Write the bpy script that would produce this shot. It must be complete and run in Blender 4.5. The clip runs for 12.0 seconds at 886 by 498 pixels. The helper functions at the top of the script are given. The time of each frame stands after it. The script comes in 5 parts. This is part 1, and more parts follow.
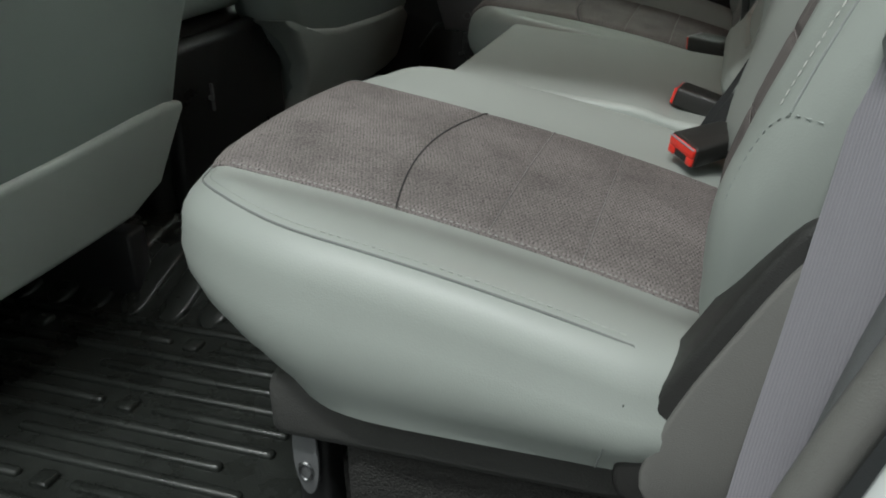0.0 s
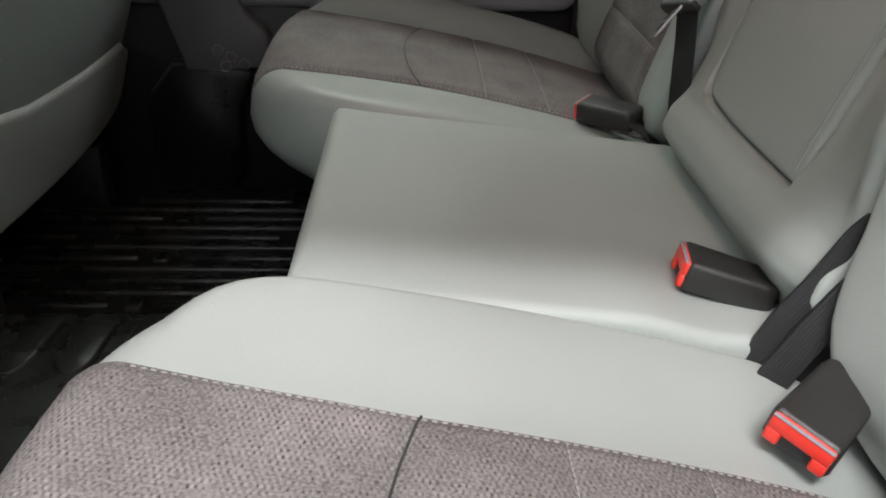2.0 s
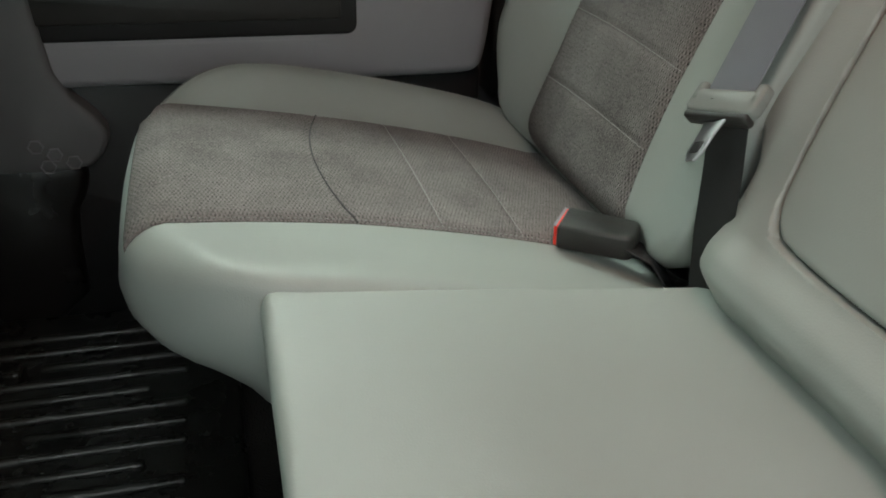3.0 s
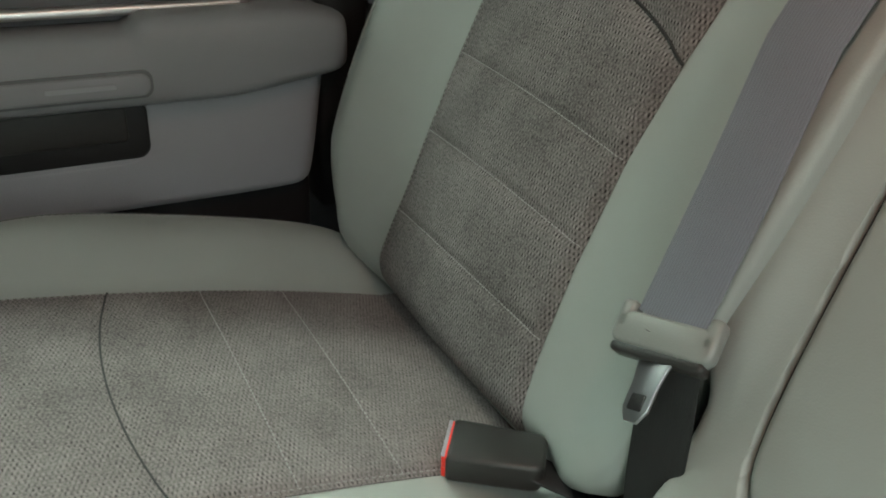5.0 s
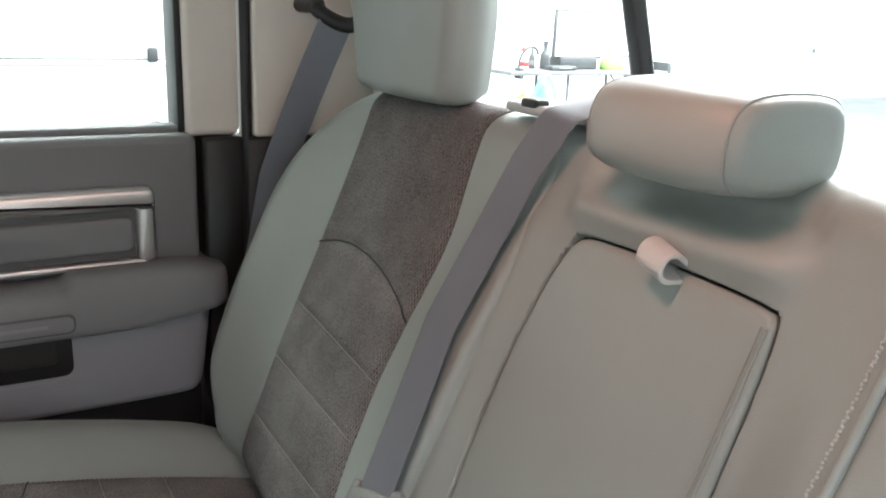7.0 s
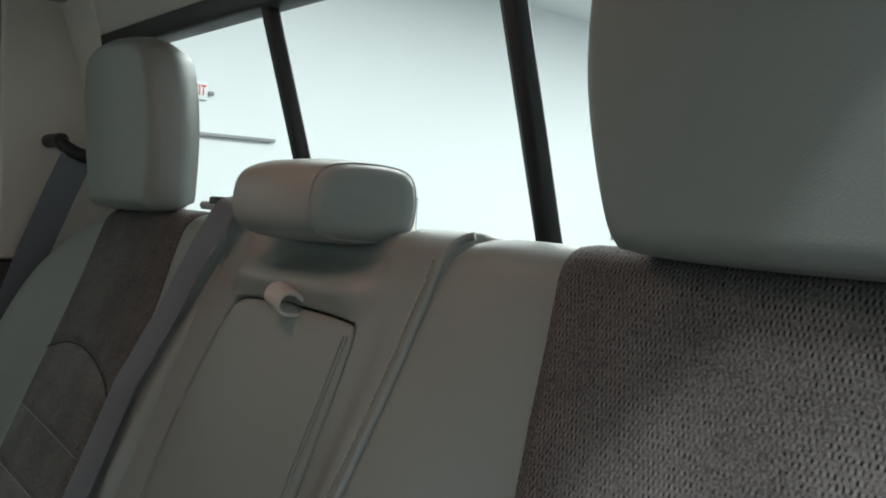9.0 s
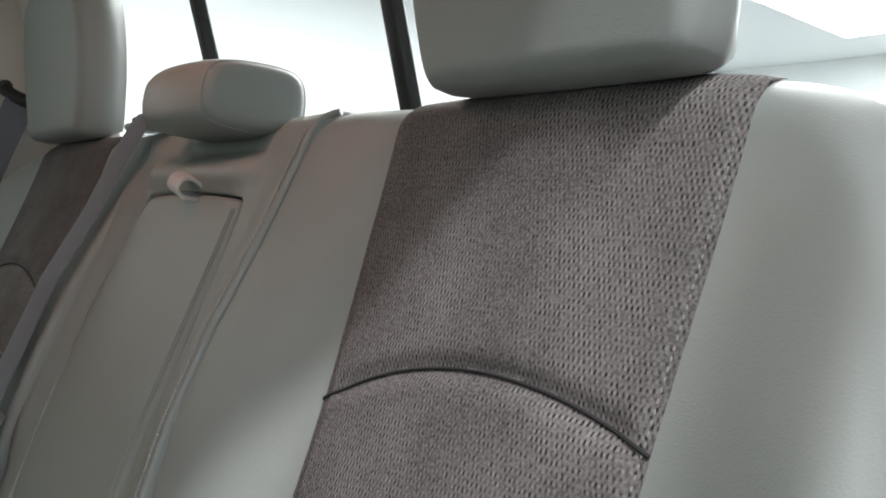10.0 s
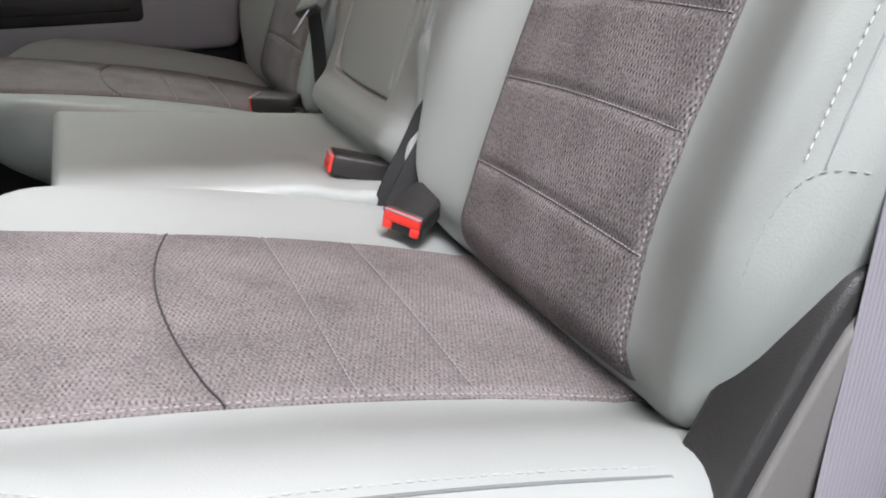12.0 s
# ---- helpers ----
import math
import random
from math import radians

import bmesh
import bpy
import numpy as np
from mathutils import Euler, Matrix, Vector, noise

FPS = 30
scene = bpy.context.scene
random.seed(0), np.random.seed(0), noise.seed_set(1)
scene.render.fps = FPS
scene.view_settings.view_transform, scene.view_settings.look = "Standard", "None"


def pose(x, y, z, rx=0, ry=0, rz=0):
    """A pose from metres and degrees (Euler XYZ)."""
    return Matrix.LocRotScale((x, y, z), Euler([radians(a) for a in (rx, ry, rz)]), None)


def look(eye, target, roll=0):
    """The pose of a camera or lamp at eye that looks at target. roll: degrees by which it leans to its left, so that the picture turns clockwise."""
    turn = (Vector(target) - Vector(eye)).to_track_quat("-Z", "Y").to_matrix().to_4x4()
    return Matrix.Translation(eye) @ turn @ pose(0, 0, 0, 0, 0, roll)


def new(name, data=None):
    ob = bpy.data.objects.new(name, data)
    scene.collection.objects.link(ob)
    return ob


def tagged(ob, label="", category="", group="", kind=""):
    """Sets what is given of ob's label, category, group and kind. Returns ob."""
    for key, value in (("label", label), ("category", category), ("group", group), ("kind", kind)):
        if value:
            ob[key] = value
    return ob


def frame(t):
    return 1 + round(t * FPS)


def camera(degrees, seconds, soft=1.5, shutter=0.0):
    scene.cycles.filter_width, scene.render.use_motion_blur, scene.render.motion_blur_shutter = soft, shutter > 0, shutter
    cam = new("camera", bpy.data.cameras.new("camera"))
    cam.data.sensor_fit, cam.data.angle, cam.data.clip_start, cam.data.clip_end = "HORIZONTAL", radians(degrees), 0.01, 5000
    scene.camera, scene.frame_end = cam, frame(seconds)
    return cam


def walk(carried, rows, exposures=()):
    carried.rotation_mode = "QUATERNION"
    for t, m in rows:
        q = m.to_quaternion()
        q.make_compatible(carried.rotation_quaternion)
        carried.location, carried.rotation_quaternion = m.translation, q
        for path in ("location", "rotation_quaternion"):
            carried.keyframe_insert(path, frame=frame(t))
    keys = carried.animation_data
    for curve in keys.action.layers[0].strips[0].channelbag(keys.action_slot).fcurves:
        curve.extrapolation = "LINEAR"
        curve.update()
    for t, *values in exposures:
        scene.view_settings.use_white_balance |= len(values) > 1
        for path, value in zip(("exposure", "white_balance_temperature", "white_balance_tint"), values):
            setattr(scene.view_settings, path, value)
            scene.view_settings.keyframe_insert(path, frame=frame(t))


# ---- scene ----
cam = camera(55.1, 12.0, soft=1.9)
PATH = [
    (0, (-0.005, -1.207, 0.628), (-0.572, 0.516, -0.215), -0.8),
    (0.5, (-0.087, -1.132, 0.635), (-0.537, 0.617, -0.224), 0.2),
    (1, (-0.161, -1.003, 0.622), (-0.391, 0.778, -0.259), 0.9),
    (1.5, (-0.21, -0.825, 0.634), (-0.309, 0.951, -0.281), 0.8),
    (2, (-0.249, -0.668, 0.651), (-0.187, 1.106, -0.27), 1.3),
    (2.5, (-0.305, -0.483, 0.682), (-0.066, 1.268, -0.253), 1.0),
    (2.7, (-0.326, -0.435, 0.683), (0.013, 1.306, -0.241), 1.5),
    (4.3, (-0.377, -0.048, 0.703), (0.396, 1.513, -0.278), 1.5),
    (4.5, (-0.352, -0.053, 0.716), (0.454, 1.508, -0.239), 2.0),
    (5, (-0.296, -0.106, 0.759), (0.557, 1.446, -0.171), 2.9),
    (5.5, (-0.274, -0.194, 0.796), (0.603, 1.35, -0.123), 3.0),
    (6, (-0.286, -0.276, 0.84), (0.595, 1.277, -0.062), 2.8),
    (6.5, (-0.287, -0.37, 0.906), (0.633, 1.236, 0.148), 2.6),
    (7, (-0.281, -0.429, 0.935), (0.692, 1.23, 0.384), 2.4),
    (7.5, (-0.272, -0.484, 0.948), (0.788, 1.166, 0.559), 2.5),
    (7.7, (-0.269, -0.511, 0.95), (0.845, 1.116, 0.614), 2.6),
    (9.5, (-0.229, -0.741, 0.793), (1.104, 0.749, 0.721), 2.7),
    (10, (-0.226, -0.819, 0.74), (1.115, 0.663, 0.668), 2.5),
    (10.5, (-0.229, -0.887, 0.706), (0.968, 0.694, 0.444), 1.5),
    (11, (-0.234, -0.943, 0.683), (0.798, 0.712, 0.242), 0.6),
    (11.5, (-0.251, -0.981, 0.647), (0.618, 0.713, 0.034), -0.4),
    (12, (-0.288, -1.016, 0.62), (0.422, 0.694, -0.137), -0.7),
]
EXPOSURES = [
    (0, -0.86, 6500, 3), (0.5, -0.30, 6550, 8), (1.0, -0.22, 6600, 13), (1.5, 0.12, 6600, 13), (2.0, 0.06, 6550, 12), (2.4, 0.46, 6500, 8), (2.7, 0.58, 6440, 5),
    (4.5, 0.72, 6750, -3), (5.0, 0.76, 6450, -2), (5.5, 0.88, 6250, 5), (6.0, 0.9, 6080, 10), (6.5, 1.13, 5970, 10), (7.0, 0.75, 6300, 10),
    (7.7, -0.66, 6400, 4), (9.5, -1.0, 6150, 3), (10.0, -0.32, 6400, 11), (10.5, 0.22, 6500, 17), (11.0, 0.40, 6450, 17), (11.5, 0.36, 6500, 18), (12.0, 0.29, 6400, 18)]
walk(cam, [(t, look(eye, target, roll)) for t, eye, target, roll in PATH], EXPOSURES)

# ---- light ----
# The truck stands in a white hall lit by ceiling panels; the cab's own warm dome lamp burns.
world = bpy.data.worlds.new("hall_air")
scene.world = world
world.use_nodes = True
world.node_tree.nodes["Background"].inputs[0].default_value = (0.9, 0.97, 1.0, 1)
world.node_tree.nodes["Background"].inputs[1].default_value = 0.005
GROUND = -0.65


def area_lamp(name, eye, target, width, height, watts, colour):
    data = bpy.data.lights.new(name, "AREA")
    data.shape, data.size, data.size_y, data.energy, data.color = "RECTANGLE", width, height, watts, colour
    ob = new(name, data)
    ob.matrix_world = look(eye, target)
    return ob


area_lamp("hall_lamp", (6.5, 4.0, 4.9), (6.5, 4.0, 0), 6.0, 6.0, 1800, (0.94, 1.0, 0.97))
area_lamp("hall_lamp", (15.0, 4.0, 4.9), (15.0, 4.0, 0), 6.0, 6.0, 2100, (0.94, 1.0, 0.97))
area_lamp("hall_lamp", (-0.3, -2.45, 3.85), (-0.1, -0.5, 0.4), 1.8, 0.22, 235, (0.975, 0.985, 1.0))
area_lamp("hall_lamp", (-1.5, -6.6, 4.9), (-1.5, -6.6, 0), 6.0, 6.0, 400, (0.975, 0.985, 1.0))
area_lamp("hall_lamp", (-1.0, 4.3, 4.9), (-1.0, 4.3, 0), 4.0, 1.5, 190, (0.86, 1.0, 0.92))
area_lamp("hall_lamp", (-9.5, -1.0, 4.9), (-9.5, -1.0, 0), 4.0, 8.0, 300, (0.84, 1.0, 0.89))
area_lamp("dome_lamp_bulb", (-0.08, -0.02, 1.138), (-0.08, -0.02, 0), 0.10, 0.06, 0.8, (1.0, 0.50, 0.38))


# ---- materials ----
def material(name, colour, rough, metal=0.0):
    m = bpy.data.materials.new(name)
    m.use_nodes = True
    b = m.node_tree.nodes["Principled BSDF"]
    b.inputs["Base Color"].default_value = (*colour, 1)
    b.inputs["Roughness"].default_value = rough
    b.inputs["Metallic"].default_value = metal
    return m, m.node_tree.nodes, m.node_tree.links, b


def surface(name, colour, rough, metal=0.0, grain=900.0, bump=0.15, mottle=0.12, blotch=9.0, depth=0.0006, rough_var=0.1, ripple=0.0):
    """Two scales of variation: fine grain as relief, wide blotches in colour and gloss."""
    m, nodes, links, b = material(name, colour, rough, metal)
    co = nodes.new("ShaderNodeTexCoord")
    big = nodes.new("ShaderNodeTexNoise")
    big.inputs["Scale"].default_value, big.inputs["Detail"].default_value = blotch, 5
    links.new(co.outputs["Object"], big.inputs["Vector"])
    mix = nodes.new("ShaderNodeMix")
    mix.data_type = "RGBA"
    mix.inputs[6].default_value = (*[c * (1 - mottle) for c in colour], 1)
    mix.inputs[7].default_value = (*[min(1, c * (1 + mottle)) for c in colour], 1)
    links.new(big.outputs["Fac"], mix.inputs[0])
    links.new(mix.outputs[2], b.inputs["Base Color"])
    ramp = nodes.new("ShaderNodeMapRange")
    ramp.inputs["To Min"].default_value, ramp.inputs["To Max"].default_value = max(0.02, rough - rough_var), min(1, rough + rough_var)
    links.new(big.outputs["Fac"], ramp.inputs["Value"])
    links.new(ramp.outputs["Result"], b.inputs["Roughness"])
    fine = nodes.new("ShaderNodeTexVoronoi")
    fine.inputs["Scale"].default_value = grain
    links.new(co.outputs["Object"], fine.inputs["Vector"])
    relief = nodes.new("ShaderNodeBump")
    relief.inputs["Strength"].default_value, relief.inputs["Distance"].default_value = bump, depth
    links.new(fine.outputs["Distance"], relief.inputs["Height"])
    links.new(relief.outputs["Normal"], b.inputs["Normal"])
    if ripple:
        wave = nodes.new("ShaderNodeTexNoise")
        wave.inputs["Scale"].default_value, wave.inputs["Detail"].default_value, wave.inputs["Distortion"].default_value = 14.0, 1, 0.0
        links.new(co.outputs["Object"], wave.inputs["Vector"])
        soft = nodes.new("ShaderNodeBump")
        soft.inputs["Strength"].default_value, soft.inputs["Distance"].default_value = 0.5, ripple
        links.new(wave.outputs["Fac"], soft.inputs["Height"])
        links.new(soft.outputs["Normal"], relief.inputs["Normal"])
    return m


def woven(name, dark, light, along, across, dash_depth):
    """Coarse upholstery cloth: staggered rows of short dark dashes in a heathered ground. along, across: the axes of the weave."""
    m, nodes, links, b = material(name, light, 0.95)
    b.inputs["Specular IOR Level"].default_value = 0.12
    co = nodes.new("ShaderNodeTexCoord")
    split = nodes.new("ShaderNodeSeparateXYZ")
    links.new(co.outputs["Object"], split.inputs[0])

    def calc(kind, a, c=None, d=None):
        n = nodes.new("ShaderNodeMath")
        n.operation = kind
        for k, v in enumerate((a, c, d)):
            if isinstance(v, (int, float)):
                n.inputs[k].default_value = v
            elif v is not None:
                links.new(v, n.inputs[k])
        return n.outputs[0]

    def noise_at(scale, detail):
        n = nodes.new("ShaderNodeTexNoise")
        n.inputs["Scale"].default_value, n.inputs["Detail"].default_value = scale, detail
        links.new(co.outputs["Object"], n.inputs["Vector"])
        return n.outputs["Fac"]

    wobble = noise_at(45.0, 2)
    u = calc("MULTIPLY_ADD", split.outputs[along], 2 * math.pi / 0.0034, calc("MULTIPLY", wobble, 3.6))
    v = calc("MULTIPLY_ADD", split.outputs[across], 2 * math.pi / 0.0086, calc("MULTIPLY", wobble, 2.6))
    dots = calc("MULTIPLY", calc("SINE", u), calc("SINE", v))
    dash = calc("MINIMUM", calc("MAXIMUM", calc("MULTIPLY_ADD", dots, 1.9, -0.45), 0.0), 1.0)
    stroke = calc("MAXIMUM", calc("MULTIPLY_ADD", dots, -1.3, -0.25), 0.0)
    fleck = noise_at(520.0, 2)
    wear = noise_at(14.0, 5)
    patch = calc("MULTIPLY", calc("MULTIPLY_ADD", wear, 2.2, -0.45), calc("MULTIPLY_ADD", noise_at(170.0, 2), 4.4, -1.2))
    tone = calc("ADD", calc("MULTIPLY_ADD", fleck, 1.0, -0.04), calc("MULTIPLY_ADD", wear, 0.6, -0.30))
    tone = calc("SUBTRACT", tone, calc("MULTIPLY", dash, calc("MULTIPLY", patch, 0.85 * dash_depth)))
    tone = calc("ADD", tone, calc("MULTIPLY", stroke, calc("MULTIPLY", patch, 0.60 * dash_depth)))
    ramp = nodes.new("ShaderNodeValToRGB")
    ramp.color_ramp.elements[0].position, ramp.color_ramp.elements[0].color = 0.0, (*dark, 1)
    ramp.color_ramp.elements[1].position, ramp.color_ramp.elements[1].color = 1.0, (*light, 1)
    links.new(tone, ramp.inputs["Fac"])
    links.new(ramp.outputs["Color"], b.inputs["Base Color"])
    relief = nodes.new("ShaderNodeBump")
    relief.inputs["Strength"].default_value, relief.inputs["Distance"].default_value = 0.13, 0.0005
    links.new(tone, relief.inputs["Height"])
    links.new(relief.outputs["Normal"], b.inputs["Normal"])
    return m


def webbing(name, colour, sheen=0.2):
    """Belt webbing: fine ribs that run along its length (object x)."""
    m, nodes, links, b = material(name, colour, 0.55)
    b.inputs["Sheen Weight"].default_value = sheen
    co = nodes.new("ShaderNodeUVMap")
    wave = nodes.new("ShaderNodeTexWave")
    wave.wave_type, wave.bands_direction = "BANDS", "Y"
    wave.inputs["Scale"].default_value, wave.inputs["Distortion"].default_value, wave.inputs["Detail Scale"].default_value = 160.0, 1.2, 40.0
    links.new(co.outputs[0], wave.inputs["Vector"])
    relief = nodes.new("ShaderNodeBump")
    relief.inputs["Strength"].default_value, relief.inputs["Distance"].default_value = 0.5, 0.0005
    links.new(wave.outputs["Fac"], relief.inputs["Height"])
    links.new(relief.outputs["Normal"], b.inputs["Normal"])
    mix = nodes.new("ShaderNodeMix")
    mix.data_type = "RGBA"
    mix.inputs[6].default_value = (*[c * 0.9 for c in colour], 1)
    mix.inputs[7].default_value = (*[min(1, c * 1.08) for c in colour], 1)
    links.new(wave.outputs["Fac"], mix.inputs[0])
    links.new(mix.outputs[2], b.inputs["Base Color"])
    return m


def pane(name):
    m, nodes, links, b = material(name, (1, 1, 1), 0.0)
    b.inputs["Transmission Weight"].default_value, b.inputs["IOR"].default_value = 1.0, 1.05
    return m


LEATHER = surface("grey_vinyl", (0.315, 0.335, 0.315), 0.45, grain=700, bump=0.14, mottle=0.06, blotch=6, ripple=0.0016)
LEATHER_DARK = surface("slate_grey_vinyl", (0.20, 0.225, 0.215), 0.45, grain=700, bump=0.12, mottle=0.05, blotch=6)
CLOTH_FLAT = woven("seat_cloth", (0.035, 0.031, 0.030), (0.325, 0.293, 0.285), 0, 1, 0.31)
CLOTH_BACK = woven("backrest_cloth", (0.020, 0.018, 0.018), (0.335, 0.304, 0.296), 1, 2, 0.50)
THREAD_PALE = surface("white_thread", (0.52, 0.52, 0.5), 0.8, grain=2000, bump=0.3)
THREAD = surface("pale_thread", (0.30, 0.285, 0.28), 0.8, grain=2000, bump=0.3)
# matte black that stands for the shade in the bench crevice
BIGHT_BLACK = surface("bight_shade_black", (0.012, 0.012, 0.012), 0.95, grain=900, bump=0.3)
THREAD_DARK = surface("dark_thread", (0.03, 0.03, 0.03), 0.8, grain=2000, bump=0.3)
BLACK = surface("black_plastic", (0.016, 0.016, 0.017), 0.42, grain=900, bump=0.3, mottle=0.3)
TRIM_PALE = surface("pale_warm_plastic", (0.15, 0.145, 0.138), 0.5, grain=800, bump=0.3, mottle=0.06)
CONSOLE = surface("console_black_plastic", (0.010, 0.010, 0.010), 0.30, grain=900, bump=0.25, mottle=0.3)
SHIELD = surface("charcoal_plastic", (0.024, 0.023, 0.022), 0.5, grain=900, bump=0.4, mottle=0.1)
BUCKLE = surface("buckle_plastic", (0.021, 0.020, 0.019), 0.38, grain=1200, bump=0.3, mottle=0.1)
RED = surface("red_button", (0.85, 0.045, 0.03), 0.35, grain=600, bump=0.03, mottle=0.03)
STEEL = surface("tongue_steel", (0.36, 0.36, 0.37), 0.33, 1.0, grain=300, bump=0.05, mottle=0.05)
CHROME = surface("satin_chrome", (0.82, 0.80, 0.79), 0.38, 1.0, grain=300, bump=0.03, mottle=0.04)
TONGUE = surface("tongue_plastic", (0.20, 0.21, 0.20), 0.4, grain=900, bump=0.1)
TONGUE_PALE = surface("pale_tongue_plastic", (0.20, 0.188, 0.196), 0.45, grain=900, bump=0.1)
BELT = webbing("grey_webbing", (0.165, 0.172, 0.205))
BELT_PALE = webbing("pale_grey_webbing", (0.26, 0.245, 0.275))
BELT_BLACK = webbing("black_webbing", (0.009, 0.009, 0.010), 0.0)
DOOR_GREY = surface("door_grey_plastic", (0.235, 0.235, 0.247), 0.5, grain=800, bump=0.3, mottle=0.06)
DOOR_PALE = surface("door_pale_plastic", (0.30, 0.297, 0.316), 0.5, grain=800, bump=0.3, mottle=0.06)
DOOR_DARK = surface("door_dark_plastic", (0.12, 0.121, 0.126), 0.5, grain=800, bump=0.3, mottle=0.08)
BEIGE = surface("beige_trim", (0.80, 0.73, 0.67), 0.6, grain=900, bump=0.15, mottle=0.04)
LINER = surface("headliner_cloth", (0.5, 0.46, 0.41), 0.9, grain=1200, bump=0.3, mottle=0.05)
SKIRT = surface("charcoal_skirt_cloth", (0.045, 0.044, 0.042), 0.85, grain=500, bump=0.6, mottle=0.2)
RUBBER = surface("mat_rubber", (0.019, 0.021, 0.019), 0.29, grain=500, bump=0.35, mottle=0.5, blotch=22, rough_var=0.16)
CARPET = surface("black_carpet", (0.022, 0.021, 0.020), 0.95, grain=420, bump=1.0, mottle=0.3, depth=0.002)
PAINT_WHITE = surface("hall_white_paint", (0.86, 0.88, 0.88), 0.7, grain=90, bump=0.03, mottle=0.015, blotch=1.5)
DOOR_WHITE = surface("white_sectional_door", (0.80, 0.83, 0.81), 0.5, grain=60, bump=0.05, mottle=0.02, blotch=2)
CONCRETE = surface("grey_floor_paint", (0.085, 0.09, 0.096), 0.45, grain=60, bump=0.05, mottle=0.08, blotch=1.2)
STRIPE = surface("pale_floor_paint", (0.18, 0.185, 0.195), 0.5, grain=60, bump=0.05, mottle=0.08, blotch=1.2)
BODY = surface("truck_paint", (0.75, 0.76, 0.77), 0.25, grain=300, bump=0.01, mottle=0.02)
STITCH_GREY = surface("grey_thread", (0.37, 0.39, 0.37), 0.8, grain=2000, bump=0.2)
SEAM_DARK = surface("seam_crease", (0.16, 0.17, 0.165), 0.7, grain=900, bump=0.2)
SEAM = surface("seam_vinyl", (0.30, 0.32, 0.31), 0.6, grain=900, bump=0.2)
LOOPCLOTH = webbing("pale_loop_webbing", (0.62, 0.60, 0.58))
LOOP_PALE = surface("pale_guide_plastic", (0.48, 0.48, 0.48), 0.45, grain=700, bump=0.1)
GLASS = pane("window_glass")
PRINT = surface("faded_print", (0.40, 0.34, 0.25), 0.7, grain=200, bump=0.02, mottle=0.25, blotch=20)
BENCH_TOP = surface("table_grey", (0.20, 0.205, 0.21), 0.5, grain=200, bump=0.1)
BENCH = surface("bench_grey", (0.07, 0.075, 0.08), 0.5, grain=200, bump=0.1)
EXIT_RED = surface("exit_red", (0.75, 0.05, 0.05), 0.5, grain=200, bump=0.02)
TRIM_GREEN = surface("green_plastic", (0.25, 0.42, 0.12), 0.5, grain=200, bump=0.02)
ORANGE = surface("orange_plastic", (0.8, 0.28, 0.05), 0.5, grain=200, bump=0.02)
TEAL = surface("teal_cloth", (0.18, 0.38, 0.38), 0.8, grain=200, bump=0.1)
BLUE = surface("blue_plastic", (0.08, 0.22, 0.5), 0.5, grain=200, bump=0.02)
PAPER = surface("framed_paper", (0.60, 0.57, 0.50), 0.7, grain=200, bump=0.02, mottle=0.15, blotch=14)


# ---- mesh tools ----
def part(name, bm, mat, parent=None, label="", smooth=True):
    """Link a bmesh as one mesh object, under parent where one is given."""
    data = bpy.data.meshes.new(name)
    bmesh.ops.recalc_face_normals(bm, faces=bm.faces)
    bm.to_mesh(data)
    bm.free()
    if smooth:
        data.polygons.foreach_set("use_smooth", [True] * len(data.polygons))
        data.set_sharp_from_angle(angle=radians(50))
    data.materials.append(mat)
    ob = new(name, data)
    if parent:
        ob.parent = parent
        ob.matrix_parent_inverse = Matrix.Translation(-base_of(parent))
    if label:
        tagged(ob, label)
    return ob


def base_of(ob):
    """Where a thing's own origin lies; its parts keep the world's."""
    return Vector((0, 0, 0)) if ob.parent else Vector(ob.location)


def thing(name, place, label, category, group="", kind=""):
    return tagged(bpy_empty(name, place), label, category, group, kind)


def bpy_empty(name, place):
    ob = new(name)
    ob.location = place
    ob.empty_display_size = 0.02
    return ob


def build(verts, faces):
    bm = bmesh.new()
    vs = [bm.verts.new(v) for v in verts]
    for f in faces:
        if len(set(f)) > 2:
            try:
                bm.faces.new([vs[i] for i in f])
            except ValueError:
                pass
    return bm


def loft(rings, cap=True, closed=True):
    """Skin a list of equal rings of points."""
    n = len(rings[0])
    verts = [p for r in rings for p in r]
    faces = []
    for k in range(len(rings) - 1):
        for i in range(n if closed else n - 1):
            j = (i + 1) % n
            faces.append((k * n + i, k * n + j, (k + 1) * n + j, (k + 1) * n + i))
    if cap and closed:
        faces.append(tuple(range(n)))
        faces.append(tuple(range((len(rings) - 1) * n, len(rings) * n)))
    return build(verts, faces)


def box(x0, x1, y0, y1, z0, z1, bevel=0.0, steps=2, bm=None):
    own = bmesh.new()
    bmesh.ops.create_cube(own, size=1, matrix=Matrix.Translation(((x0 + x1) / 2, (y0 + y1) / 2, (z0 + z1) / 2)) @ Matrix.Diagonal((abs(x1 - x0), abs(y1 - y0), abs(z1 - z0), 1)))
    if bevel:
        bmesh.ops.bevel(own, geom=own.edges[:], offset=bevel, segments=steps, affect="EDGES", profile=0.5)
    if bm is None:
        return own
    join(bm, own)
    return bm


def join(bm, other):
    data = bpy.data.meshes.new("joined")
    other.to_mesh(data)
    other.free()
    bm.from_mesh(data)
    bpy.data.meshes.remove(data)
    return bm


def chaikin(points, times=2, closed=True):
    for _ in range(times):
        out = []
        n = len(points)
        for i in range(n if closed else n - 1):
            p, q = points[i], points[(i + 1) % n]
            out.append(tuple(0.75 * a + 0.25 * b for a, b in zip(p, q)))
            out.append(tuple(0.25 * a + 0.75 * b for a, b in zip(p, q)))
        if not closed:
            out = [points[0]] + out + [points[-1]]
        points = out
    return points


